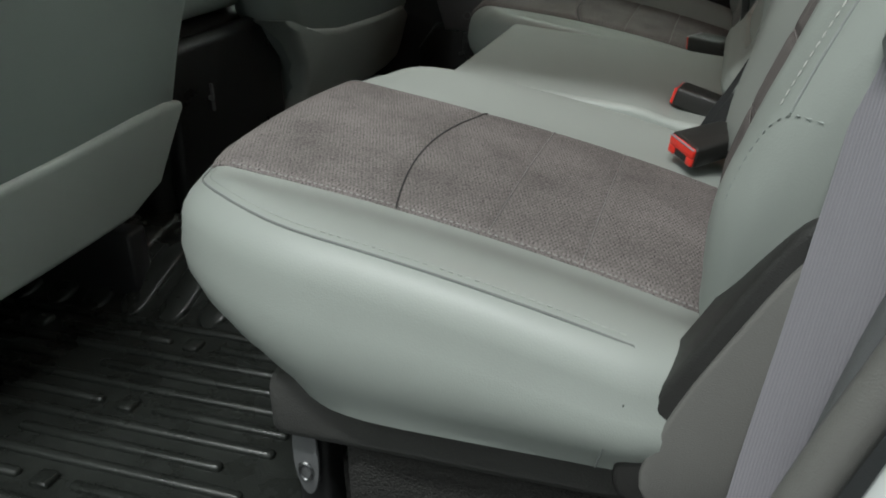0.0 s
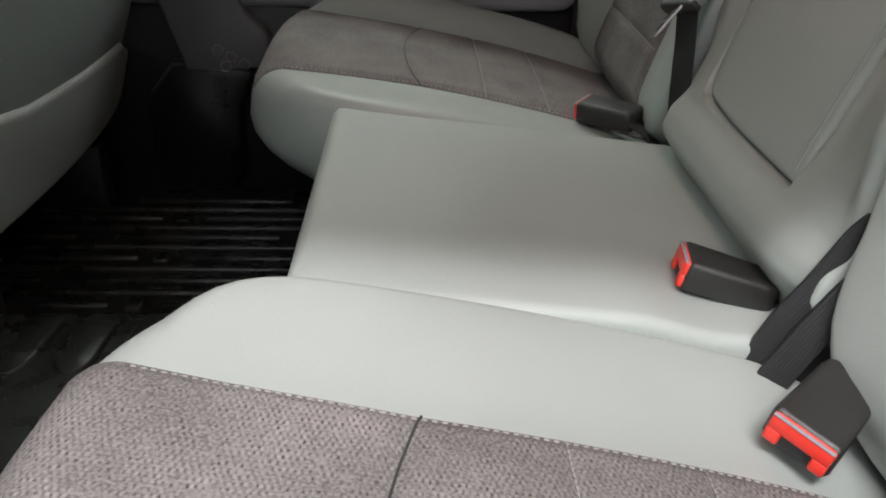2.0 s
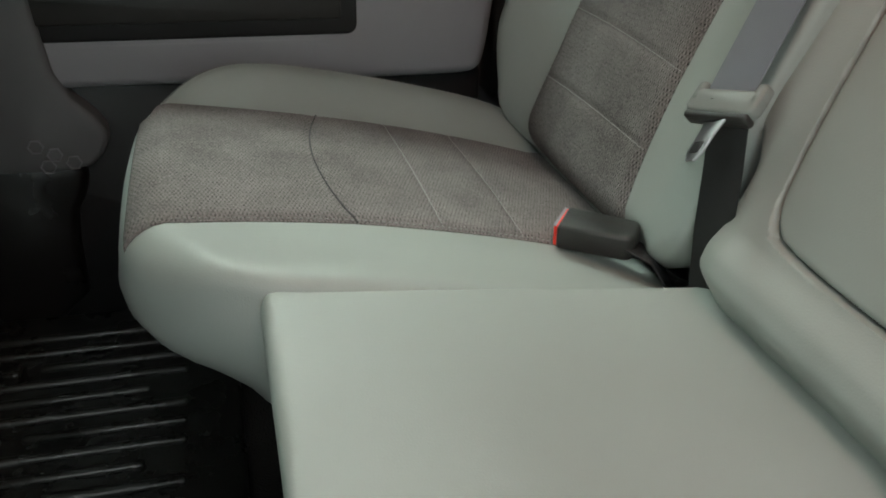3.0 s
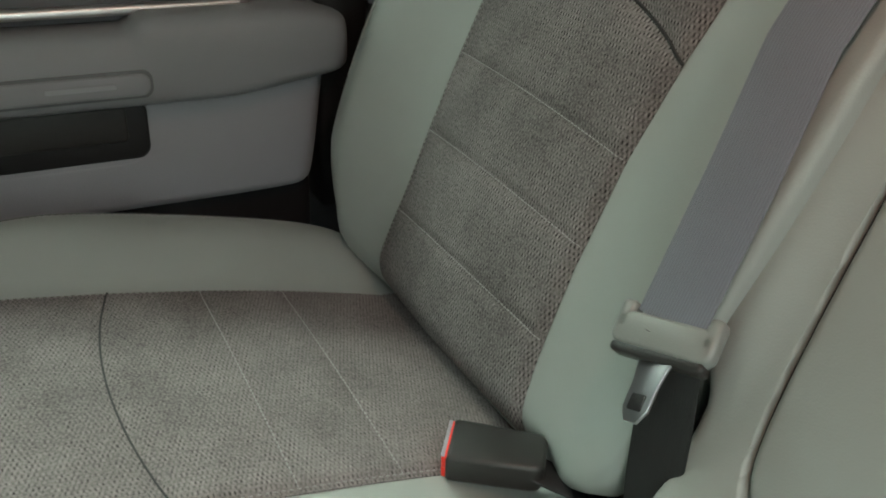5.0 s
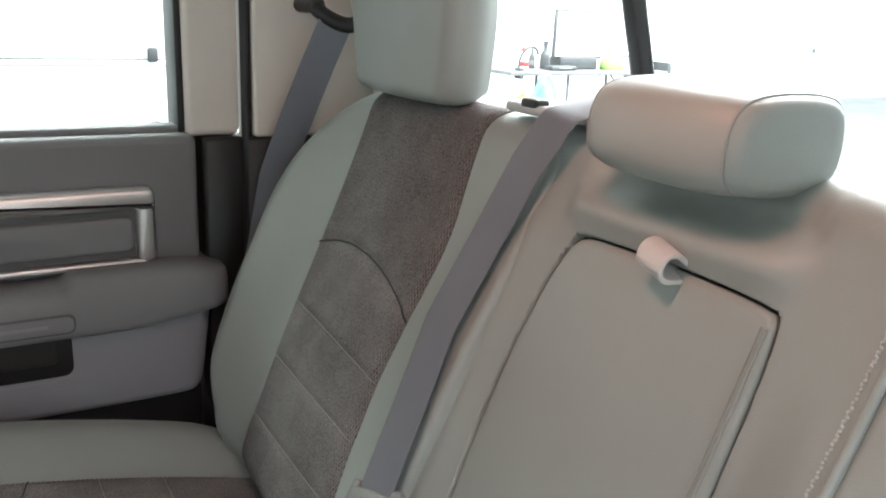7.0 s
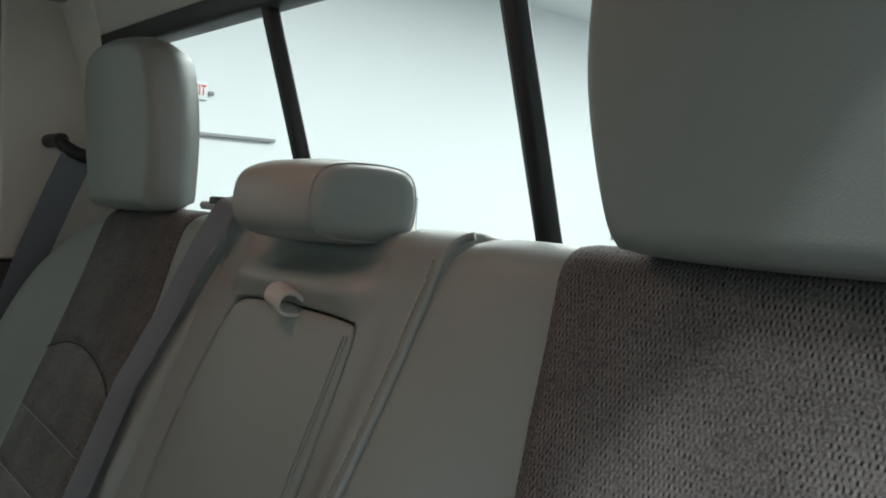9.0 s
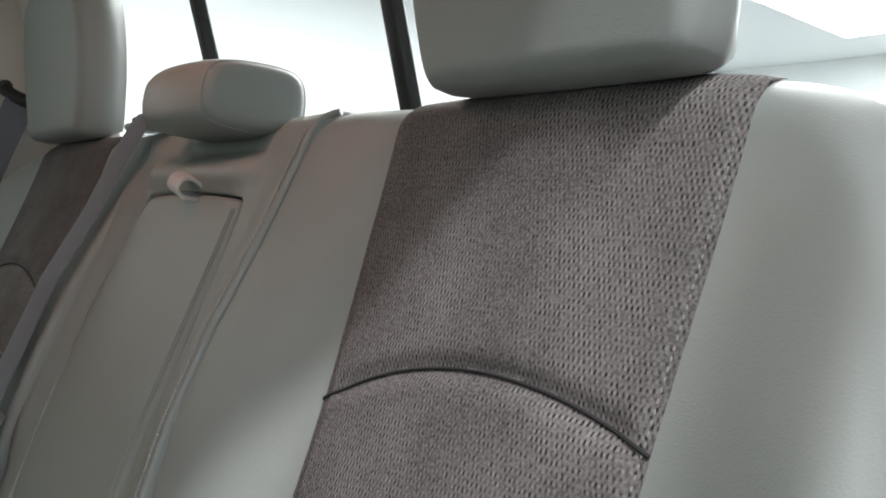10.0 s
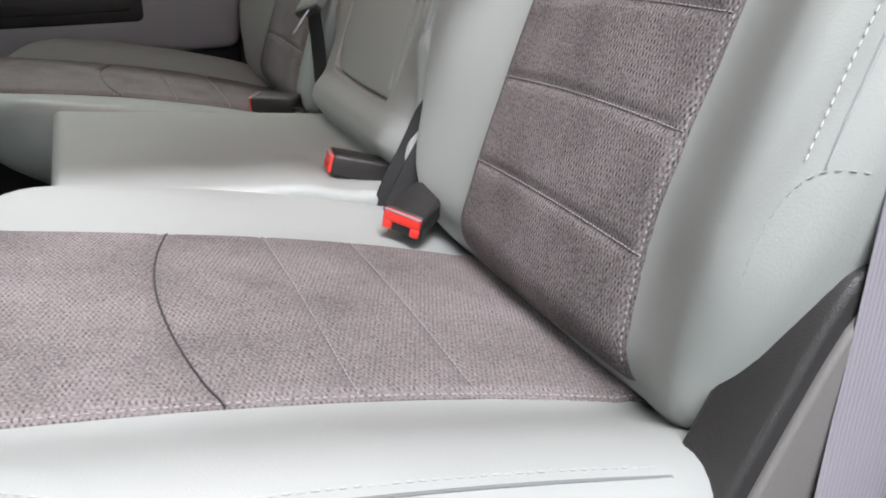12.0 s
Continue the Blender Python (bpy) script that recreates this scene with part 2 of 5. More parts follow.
def resample(points, count, closed=True):
    pts = np.array(points + [points[0]] if closed else points, float)
    seg = np.linalg.norm(np.diff(pts, axis=0), axis=1)
    s = np.concatenate([[0], np.cumsum(seg)])
    at = np.linspace(0, s[-1], count + 1)[:-1] if closed else np.linspace(0, s[-1], count)
    return np.stack([np.interp(at, s, pts[:, k]) for k in range(pts.shape[1])], 1)


def tube(points, radius, sides=8, closed=False, flat=1.0):
    """A round cord along a line of points."""
    p = np.array(points, float)
    rings = []
    n = len(p)
    up0 = np.array((0.13, 0.21, 0.97))
    for i in range(n):
        a, c = p[(i - 1) % n if closed else max(i - 1, 0)], p[(i + 1) % n if closed else min(i + 1, n - 1)]
        d = (c - a) / (np.linalg.norm(c - a) + 1e-9)
        e1 = np.cross(d, up0)
        if np.linalg.norm(e1) < 0.1:
            e1 = np.cross(d, (1, 0, 0))
        e1 /= np.linalg.norm(e1)
        e2 = np.cross(d, e1)
        rings.append([tuple(p[i] + radius * (math.cos(t) * e1 + flat * math.sin(t) * e2)) for t in np.linspace(0, 2 * math.pi, sides, endpoint=False)])
    if closed:
        rings.append(rings[0])
    return loft(rings, cap=not closed)


def pillow(outline, top, low, edge, bulge, tuck, mapping, centre=None, count=132, edge_steps=7):
    """A stuffed, closed form over an outline in (u, v): top and low give its height, edge its rounding, tuck how far the skirt draws in below."""
    o = resample(outline, count)
    area = 0.5 * np.sum(o[:, 0] * np.roll(o[:, 1], -1) - np.roll(o[:, 0], -1) * o[:, 1])
    if area < 0:
        o = o[::-1]
    t = np.roll(o, -1, 0) - np.roll(o, 1, 0)
    t /= np.linalg.norm(t, axis=1)[:, None]
    inward = np.stack([-t[:, 1], t[:, 0]], 1)
    for _ in range(6):
        inward = (np.roll(inward, 1, 0) + inward + np.roll(inward, -1, 0)) / 3
    c = np.array(centre if centre is not None else o.mean(0))
    round_at = np.array([edge(n) if callable(edge) else edge for n in inward])
    inner = o + inward * round_at[:, None]
    rings = []
    for s in (0.03, 0.10, 0.17, 0.24, 0.31, 0.38, 0.45, 0.52, 0.58, 0.64, 0.69, 0.74, 0.78, 0.82, 0.86, 0.90, 0.94, 0.97):
        ring = c + (inner - c) * s
        rings.append([mapping(u, v, top(u, v)) for u, v in ring])
    for k in range(edge_steps + 1):
        a = math.pi / 2 * k / edge_steps
        ring = o + inward * round_at[:, None] * (1 - math.sin(a))
        rings.append([mapping(u, v, top(*q) - e * (1 - math.cos(a))) for (u, v), q, e in zip(ring, inner, round_at)])
    for f in (0.15, 0.3, 0.45, 0.6, 0.75, 0.88, 1.0):
        ring, row = [], []
        for i in range(len(o)):
            pull = -bulge * math.sin(math.pi * min(1, f * 1.15)) + tuck(inward[i]) * f ** 2.2
            u, v = o[i] + inward[i] * pull
            w0, w1 = top(*inner[i]) - round_at[i], low(u, v)
            row.append(mapping(u, v, w0 + (w1 - w0) * f))
        rings.append(row)
    return loft(rings)


def sheet(us, vs, mapping, thick, back):
    """A padded panel over a grid, with its rim turned down by thick. mapping(i, j) gives the place, back the way down."""
    nu, nv = len(us), len(vs)
    verts = [mapping(us[i], vs[j]) for i in range(nu) for j in range(nv)]
    faces = [(i * nv + j, (i + 1) * nv + j, (i + 1) * nv + j + 1, i * nv + j + 1) for i in range(nu - 1) for j in range(nv - 1)]
    rim = [i * nv for i in range(nu)] + [(nu - 1) * nv + j for j in range(1, nv)] + [i * nv + nv - 1 for i in range(nu - 2, -1, -1)] + [j for j in range(nv - 2, 0, -1)]
    low = len(verts)
    verts += [tuple(np.array(verts[k]) + np.array(back) * thick) for k in rim]
    n = len(rim)
    faces += [(rim[k], rim[(k + 1) % n], low + (k + 1) % n, low + k) for k in range(n)]
    return build(verts, faces)


def strap(points, width, thick, side, uv=True):
    """Flat webbing along a line; side is the way across it, one for all or one for each point."""
    p = resample([tuple(q) for q in points], max(12, 6 * len(points)), closed=False)
    n = len(p)
    sides = np.array(side, float)
    if sides.ndim == 1:
        sides = np.tile(sides, (len(points), 1))
    at = np.linspace(0, len(sides) - 1, n)
    sides = np.stack([np.interp(at, range(len(sides)), sides[:, k]) for k in range(3)], 1)
    rings = []
    for i in range(n):
        d = p[min(i + 1, n - 1)] - p[max(i - 1, 0)]
        d /= np.linalg.norm(d)
        e = sides[i] - d * np.dot(sides[i], d)
        e /= np.linalg.norm(e)
        f = np.cross(d, e)
        h, q = width / 2, thick / 2
        rings.append([tuple(p[i] + e * a + f * c) for a, c in ((-h, -q * 0.4), (-h * 0.93, -q), (0, -q), (h * 0.93, -q), (h, -q * 0.4), (h, q * 0.4), (h * 0.93, q), (0, q), (-h * 0.93, q), (-h, q * 0.4))])
    bm = loft(rings)
    bm.verts.index_update()
    layer = bm.loops.layers.uv.new("UVMap")
    step = float(np.linalg.norm(p[1] - p[0]))
    for face in bm.faces:
        for loop in face.loops:
            k = loop.vert.index
            row, col = divmod(k, 10) if k >= 0 else (0, 0)
            across = float(np.dot(np.array(loop.vert.co) - p[min(row, n - 1)], sides[min(row, n - 1)]))
            loop[layer].uv = (row * step, across)
    return bm


def stitches(points, length, gap, radius):
    """A row of thread stitches along a line."""
    p = np.array(points, float)
    s = np.concatenate([[0], np.cumsum(np.linalg.norm(np.diff(p, axis=0), axis=1))])
    bm = bmesh.new()
    verts, faces = [], []
    at = 0.0
    while at + length < s[-1]:
        a, b = [np.array([np.interp(q, s, p[:, k]) for k in range(3)]) for q in (at, at + length)]
        d = (b - a) / length
        e1 = np.cross(d, (0.13, 0.21, 0.97))
        e1 /= np.linalg.norm(e1)
        e2 = np.cross(d, e1)
        base = len(verts)
        for c, r in ((a, 0.5), ((a + b) / 2, 1.0), (b, 0.5)):
            verts += [tuple(c + radius * r * (math.cos(t) * e1 + math.sin(t) * e2)) for t in np.linspace(0, 2 * math.pi, 5, endpoint=False)]
        for k in range(2):
            faces += [(base + 5 * k + i, base + 5 * k + (i + 1) % 5, base + 5 * k + 5 + (i + 1) % 5, base + 5 * k + 5 + i) for i in range(5)]
        at += length + gap
    return build(verts, faces)


def smoothstep(a, b, v):
    f = min(1.0, max(0.0, (v - a) / (b - a)))
    return f * f * (3 - 2 * f)


def dip(d, width):
    return math.exp(-(d / width) ** 2)


def rounded(u0, u1, v0, v1, r, n=6):
    """Rounded rectangle; r: one radius or four, from (u0, v0) counter-clockwise."""
    rr = [r] * 4 if isinstance(r, (int, float)) else r
    out = []
    for (cu, cv, a0), q in zip(((u0, v0, 180), (u1, v0, 270), (u1, v1, 0), (u0, v1, 90)), rr):
        mu, mv = cu + (q if cu == u0 else -q), cv + (q if cv == v0 else -q)
        for k in range(n + 1):
            a = radians(a0 + 90 * k / n)
            out.append((mu + q * math.cos(a), mv + q * math.sin(a)))
    return out


def slab(outline, place, depth, bevel=0.004):
    """A plate with rounded rims from an outline in (u, v); place(u, v, w) gives points, w from 0 to depth."""
    o = np.array(outline)
    t = np.roll(o, -1, 0) - np.roll(o, 1, 0)
    t /= np.linalg.norm(t, axis=1)[:, None] + 1e-9
    area = 0.5 * np.sum(o[:, 0] * np.roll(o[:, 1], -1) - np.roll(o[:, 0], -1) * o[:, 1])
    inward = np.stack([-t[:, 1], t[:, 0]], 1) * (1 if area > 0 else -1)
    rings = []
    for inset, w in ((bevel, 0), (bevel * 0.3, bevel * 0.3), (0, bevel), (0, depth - bevel), (bevel * 0.3, depth - bevel * 0.3), (bevel, depth)):
        rings.append([place(u, v, w) for u, v in o + inward * inset])
    return loft(rings)


# ---- seat forms ----
CUSHION_X = (-0.47, -0.41, -0.335, -0.25, -0.17, -0.09, 0.0, 0.06)
CUSHION_Z = (0.391, 0.385, 0.375, 0.360, 0.345, 0.327, 0.303, 0.282)
BACK_Z = (0.26, 0.33, 0.40, 0.48, 0.553, 0.62, 0.70, 0.776, 0.86)
BACK_X = (0.000, 0.018, 0.036, 0.060, 0.093, 0.128, 0.160, 0.188, 0.220)
BACK_FIT = np.polyfit(BACK_Z, BACK_X, 3)
CUSHION_FIT = np.polyfit(CUSHION_X, CUSHION_Z, 3)
EDGE = 0.038
FRONT, REAR, INNER, OUTER = -0.436, 0.055, 0.178, 0.742


def cushion_z(x):
    return float(np.polyval(CUSHION_FIT, x))


def back_x(z):
    return float(np.polyval(BACK_FIT, z))


def cushion_top(x, a):
    puff = 0.028 * smoothstep(0.592, 0.695, a) + 0.010 * (1 - smoothstep(0.2, 0.3, a))
    return cushion_z(x) + puff + 0.004 * math.sin(math.pi * min(1, max(0, (a - 0.3) / 0.277)))


def front_x(a):
    """The front edge of a cushion bows forward."""
    return FRONT - 0.012 * math.sin(math.pi * min(1, max(0, (a - INNER) / (OUTER - INNER))))


def cushion_skin(x, a):
    d = max(0.0, x - front_x(a))
    if d < 0.18 and a > OUTER - 0.18:
        d = max(0.0, 0.18 - math.hypot(d - 0.18, a - OUTER + 0.18))
    drop = EDGE - math.sqrt(max(0, EDGE ** 2 - (EDGE - d) ** 2)) if d < EDGE else 0
    e = max(0.0, REAR - x)
    drop += 0.5 * (EDGE - math.sqrt(max(0, EDGE ** 2 - (EDGE - e) ** 2))) if e < EDGE else 0
    return cushion_top(min(max(x, front_x(a) + EDGE), REAR - EDGE), a) - drop


def insert_span(x):
    bow = OUTER - 0.18 + math.sqrt(max(0.0, 0.168 ** 2 - (x - FRONT - 0.18) ** 2)) if x < FRONT + 0.18 else 1.0
    return float(np.interp(x, (-0.44, -0.35, -0.25, 0.05), (0.284, 0.297, 0.306, 0.311))), min(0.597, bow)


def arc_x(v):
    return -0.247 - 0.021 * (1 - (2 * v - 1) ** 2)


SEAMS = (-0.168, -0.090)


def insert_lift(x, v, width):
    rim = min(v, 1 - v) * width
    lift = 0.0042 * smoothstep(0, 0.012, rim) + 0.0010
    lift -= (0.0040 * dip(x - arc_x(v), 0.006) + 0.0022 * dip(x - SEAMS[0], 0.004) + 0.0022 * dip(x - SEAMS[1], 0.004)) * smoothstep(0.0, 0.02, rim)
    return lift


def insert_point(s, x, v, extra=0.0):
    a0, a1 = insert_span(x)
    a = a0 + (a1 - a0) * v
    return (x, s * a, cushion_skin(x, a) + insert_lift(x, v, a1 - a0) + extra)


def outer_cushion(s, seat):
    outline = rounded(FRONT, REAR, INNER, OUTER, (0.13, 0.03, 0.10, 0.18), 12)
    outline = [(x + (front_x(a) - FRONT) * smoothstep(-0.15, -0.40, x), a) for x, a in resample(outline, 240)]
    body = pillow(outline, cushion_top, lambda x, a: 0.243, lambda n: EDGE - 0.022 * smoothstep(0.6, 0.95, n[1]), 0.008, lambda n: 0.012 + 0.10 * max(0, n[0]), lambda x, a, w: (x, s * a, w), centre=(-0.2, 0.45))
    t = part("cushion", body, LEATHER, seat, "grey vinyl seat cushion")
    xs = np.concatenate([np.linspace(-0.436, -0.39, 18), np.linspace(-0.386, -0.03, 106), np.linspace(-0.027, 0.052, 26)])
    vs = np.concatenate([np.linspace(0, 0.06, 7)[:-1], np.linspace(0.06, 0.94, 30), np.linspace(0.94, 1, 7)[1:]])
    part("seat_insert", sheet(xs, vs, lambda x, v: insert_point(s, x, v), 0.006, (0, 0, -1)), CLOTH_FLAT, t, "grey-brown woven cloth insert")
    # added black sheet: darkens the crevice under the backrest as shade would
    shade_rows = [[(x, s * a, cushion_skin(min(x, 0.052), a) + 0.0085) for a in np.linspace(0.25, 0.655, 24)] for x in np.linspace(0.041, 0.075, 6)]
    part("bight_shade", sheet(range(6), range(24), lambda i, j: shade_rows[i][j], 0.004, (0, 0, -1)), BIGHT_BLACK, t, "black sheet standing in for shade in the crevice")
    line = [insert_point(s, arc_x(v) + 0.001, v, 0.0008) for v in np.linspace(0.0, 1.0, 40)]
    part("curved_seam", tube(line, 0.0008, 6), THREAD_DARK, t, "dark curved seam")
    for x in SEAMS:
        part("stitch_line", stitches([insert_point(s, x, v, 0.001) for v in np.linspace(0.01, 0.99, 40)], 0.0034, 0.0012, 0.0007), THREAD, t, "pale stitched line")
    for v in (0.012, 0.988):
        part("border_stitching", stitches([insert_point(s, x, v, 0.0006) for x in np.linspace(-0.40, 0.035, 90)], 0.0030, 0.0026, 0.0008), THREAD, t, "pale border stitching")
    o = resample(outline, 200)
    run = [p for p in o if p[1] > 0.54 and p[0] < -0.03]
    run.sort(key=lambda p: p[0] * 2 + (p[1] - 0.74) * (1 if p[0] < -0.26 else 0))

    def rim_line(angle, lift):
        """A line along the rounded outer edge; angle: how far round the edge it lies."""
        pts = []
        for x, a in run:
            c = np.array((-0.266, 0.562))
            n = np.array((0, -1.0)) if x > -0.266 else (c - (x, a)) / np.linalg.norm(c - (x, a))
            q = np.array((x, a)) + n * EDGE * (1 - math.sin(radians(angle)))
            pts.append((q[0], s * q[1], cushion_top(*(np.array((x, a)) + n * EDGE)) - EDGE * (1 - math.cos(radians(angle))) + lift))
        return pts

    part("side_seam", tube(rim_line(26, 0.0003), 0.0010, 6), SEAM_DARK, t, "sewn edge seam")
    part("side_stitching", stitches(rim_line(16, 0.0004), 0.0042, 0.0022, 0.0007), STITCH_GREY, t, "grey stitching beside the seam")
    x, y, z = rim_line(26, 0.0003)[-1]
    fall = chaikin([(x, y, z), (x + 0.002, s * 0.7355, z - 0.012), (x - 0.002, s * 0.7422, z - 0.035), (x - 0.012, s * 0.7464, z - 0.065), (x - 0.017, s * 0.738, z - 0.088)], 2, closed=False)
    part("end_seam", tube(fall, 0.0008, 6), SEAM_DARK, t, "sewn seam down the side")
    return t


BACK_OUT = [(0.255, 0.322), (0.220, 0.342), (0.202, 0.40), (0.188, 0.47), (0.177, 0.56), (0.175, 0.68), (0.175, 0.785), (0.178, 0.822), (0.190, 0.836), (0.235, 0.839), (0.32, 0.838), (0.45, 0.84), (0.56, 0.839), (0.638, 0.825), (0.690, 0.778), (0.728, 0.70), (0.746, 0.60), (0.742, 0.52), (0.728, 0.44), (0.706, 0.37), (0.68, 0.320), (0.60, 0.304), (0.45, 0.302), (0.29, 0.306)]
BACK_EDGE = 0.034
BACK_SEAMS = (0.400, 0.480, 0.553)


def back_span(z):
    return float(np.interp(z, (0.30, 0.38, 0.46, 0.54, 0.615, 0.72, 0.83), (0.322, 0.328, 0.330, 0.328, 0.320, 0.300, 0.284))), 0.586 + 0.014 * smoothstep(0.44, 0.32, z) + 0.004 * smoothstep(0.6, 0.82, z)


def back_roll(z):
    """How far the foot of a backrest draws back under itself."""
    d = min(0.0395, max(0.0, 0.350 - z))
    return 0.040 - math.sqrt(0.040 ** 2 - d * d)


def inner_swell(z):
    """How far the inner bolster of a backrest stands out."""
    return float(np.interp(z, (0.30, 0.42, 0.49, 0.56, 0.63, 0.70, 0.80, 0.84), (0.010, 0.014, 0.023, 0.028, 0.027, 0.019, 0.010, 0.007)))


def outer_swell(z):
    """How far the outer bolster of a backrest stands out."""
    return float(np.interp(z, (0.31, 0.34, 0.38, 0.43, 0.55, 0.65, 0.75, 0.84), (0.022, 0.028, 0.039, 0.047, 0.052, 0.049, 0.036, 0.016)))


def back_top(a, z):
    a0, a1 = back_span(z)
    rise = min(1, max(0, (a - a1 + 0.004) / 0.125))
    outer = outer_swell(z) * (0.7 * smoothstep(0, 1, rise) + 0.3 * rise) * (1 - 0.52 * smoothstep(0.678, 0.738, a))
    inner = inner_swell(z) * (1 - smoothstep(a0 - 0.11, a0, a))
    return outer + inner + 0.006 * math.sin(math.pi * min(1, max(0, (a - a0) / (a1 - a0)))) - back_roll(z)


OUTER_RIM = sorted((z, a) for a, z in chaikin(BACK_OUT, 2) if a > 0.62 and 0.29 < z < 0.815)


def back_skin(a, z):
    """Height of the cover near its outer, rounded edge."""
    inset = float(np.interp(z, [q[0] for q in OUTER_RIM], [q[1] for q in OUTER_RIM])) - a
    k = min(1, max(0, 1 - inset / BACK_EDGE))
    tuck = 0.014 * smoothstep(0.0, 0.028, a - np.interp(z, (0.345, 0.375, 0.41, 0.445, 0.47, 0.488), (0.684, 0.695, 0.701, 0.703, 0.708, 0.725))) * smoothstep(0.495, 0.462, z)
    return back_top(min(a, a + inset - BACK_EDGE), z) - BACK_EDGE * (1 - math.sqrt(max(0, 1 - k * k))) - tuck


def back_place(s, a, z, w):
    return (back_x(z) - w, s * a, z + 0.30 * w)


def back_seam(k, v):
    """Height of the k-th stitched line; the upper ones fall towards the middle of the bench."""
    return BACK_SEAMS[k] + 0.004 * math.sin(math.pi * v) - (0.0, 0.006, 0.014)[k] * (1 - v)


def back_arc(v):
    return 0.608 + 0.020 * v + 0.029 * (1 - (2 * v - 1) ** 2)


def back_lift(z, v, width):
    rim = min(v, 1 - v) * width
    lift = 0.0036 * smoothstep(0, 0.012, rim) + 0.0010
    soft = smoothstep(0.0, 0.022, rim)
    lift -= 0.0048 * dip(z - back_arc(v), 0.007) * soft
    for k in range(3):
        lift -= 0.0024 * dip(z - back_seam(k, v), 0.0045) * soft
    return lift


def back_point(s, z, v, extra=0.0):
    a0, a1 = back_span(z)
    if s > 0:
        a0 += 0.030 * smoothstep(0.66, 0.82, z)
    a = a0 + (a1 - a0) * v
    low = 0.10 * max(0.0, a - 0.55)
    z -= low * smoothstep(0.74, 0.838, z)
    over = max(0.0, z - (0.839 - BACK_EDGE - low))
    drop = BACK_EDGE - math.sqrt(max(0, BACK_EDGE ** 2 - over ** 2)) if over > 0 else 0
    return back_place(s, a, z, back_top(a, z) + back_lift(z, v, a1 - a0) - drop + extra)


def outer_back(s, seat):
    outline = chaikin(BACK_OUT, 2)
    body = pillow(outline, back_top, lambda a, z: -0.055, lambda n: BACK_EDGE - 0.026 * smoothstep(0.5, 0.95, n[0]) - 0.022 * smoothstep(0.5, 0.95, n[1]), 0.004, lambda n: 0.02, lambda a, z, w: back_place(s, a, z, w), centre=(0.46, 0.56))
    t = part("backrest", body, LEATHER, seat, "grey vinyl backrest")
    zs = np.concatenate([np.linspace(0.3110, 0.80, 156), np.linspace(0.804, 0.8375, 12)])
    vs = np.concatenate([np.linspace(0, 0.06, 7)[:-1], np.linspace(0.06, 0.94, 30), np.linspace(0.94, 1, 7)[1:]])
    part("back_insert", sheet(zs, vs, lambda z, v: back_point(s, z, v), 0.006, (1, 0, 0)), CLOTH_BACK, t, "grey-brown woven cloth insert")
    part("curved_seam", tube([back_point(s, back_arc(v), v, 0.0008) for v in np.linspace(0, 1, 40)], 0.0013, 6), THREAD_DARK, t, "dark curved seam")
    for k in range(3):
        part("stitch_line", stitches([back_point(s, back_seam(k, v), v, 0.001) for v in np.linspace(0.01, 0.99, 40)], 0.0034, 0.0012, 0.0007), THREAD, t, "pale stitched line")
    part("border_stitching", stitches([back_point(s, z, 0.985, 0.0006) for z in np.linspace(0.33, 0.80, 100)], 0.0030, 0.0026, 0.0008), THREAD, t, "pale border stitching")
    # the twin seam down the outer edge
    flap = [(0.735, 0.492), (0.722, 0.488), (0.711, 0.470), (0.707, 0.445), (0.705, 0.41), (0.699, 0.375), (0.688, 0.345)]
    pts = [back_place(s, a, z, back_skin(a, z) + 0.0006) for a, z in chaikin(flap, 3, closed=False)]
    part("flap_seam", stitches(pts, 0.0036, 0.0030, 0.0005), SEAM, t, "curved stitched flap seam")
    run = [(0.7145 - 0.05 * max(0, z - 0.70) - 0.25 * max(0, z - 0.76), z) for z in np.linspace(0.489, 0.80, 70)]
    part("edge_stitching", stitches([back_place(s, a, z, back_skin(a, z) + 0.0006) for a, z in run], 0.0038, 0.0020, 0.0006), THREAD_PALE, t, "pale edge stitching")
    part("edge_seam", tube([back_place(s, a + 0.009, z, back_skin(a + 0.009, z) + 0.0004) for a, z in run], 0.0009, 6), SEAM, t, "sewn edge seam")
    return t


def headrest(s, seat):
    outline = chaikin([(0.354, 0.834), (0.367, 0.831), (0.455, 0.829), (0.552, 0.830), (0.570, 0.832), (0.577, 0.87), (0.583, 0.94), (0.575, 1.01), (0.552, 1.045), (0.455, 1.053), (0.360, 1.045), (0.336, 1.01), (0.328, 0.94), (0.341, 0.87)], 2)
    place = lambda a, z, w: (0.186 - 0.06 * (z - 0.84) - w, s * a + 0.010 + 0.003 * s, z)
    t = part("headrest", pillow(outline, lambda a, z: 0.012 + 0.007 * (1 - ((a - 0.455) / 0.13) ** 2), lambda a, z: -0.054, 0.016, 0.004, lambda n: 0.012, place, count=96), LEATHER, seat, "tall grey vinyl headrest")
    rim = [(a, z) for a, z in resample(outline, 120)]
    c = np.array((0.455, 0.95))
    pts = [place(*(np.array(p) + (c - p) * 0.004), -0.006) for p in rim]
    part("piping", tube(pts, 0.0009, 6, closed=True), SEAM, t, "sewn edge seam")
    for a in (0.40, 0.51):
        part("post", tube([(0.222, s * a + 0.007, 0.80), (0.222, s * a + 0.007, 0.86)], 0.005, 10), STEEL, t, "chrome post")
    return t



# ---- cab shell ----
floor = part("floor", box(-1.6, 0.34, -0.86, 0.86, -0.06, 0.0, 0.004), CARPET, label="black carpeted truck cab floor")
tagged(floor, category="floor", kind="structure")
roof = part("ceiling", box(-1.35, 0.36, -0.60, 0.80, 1.15, 1.19, 0.012), LINER, label="light headliner of the truck cab")
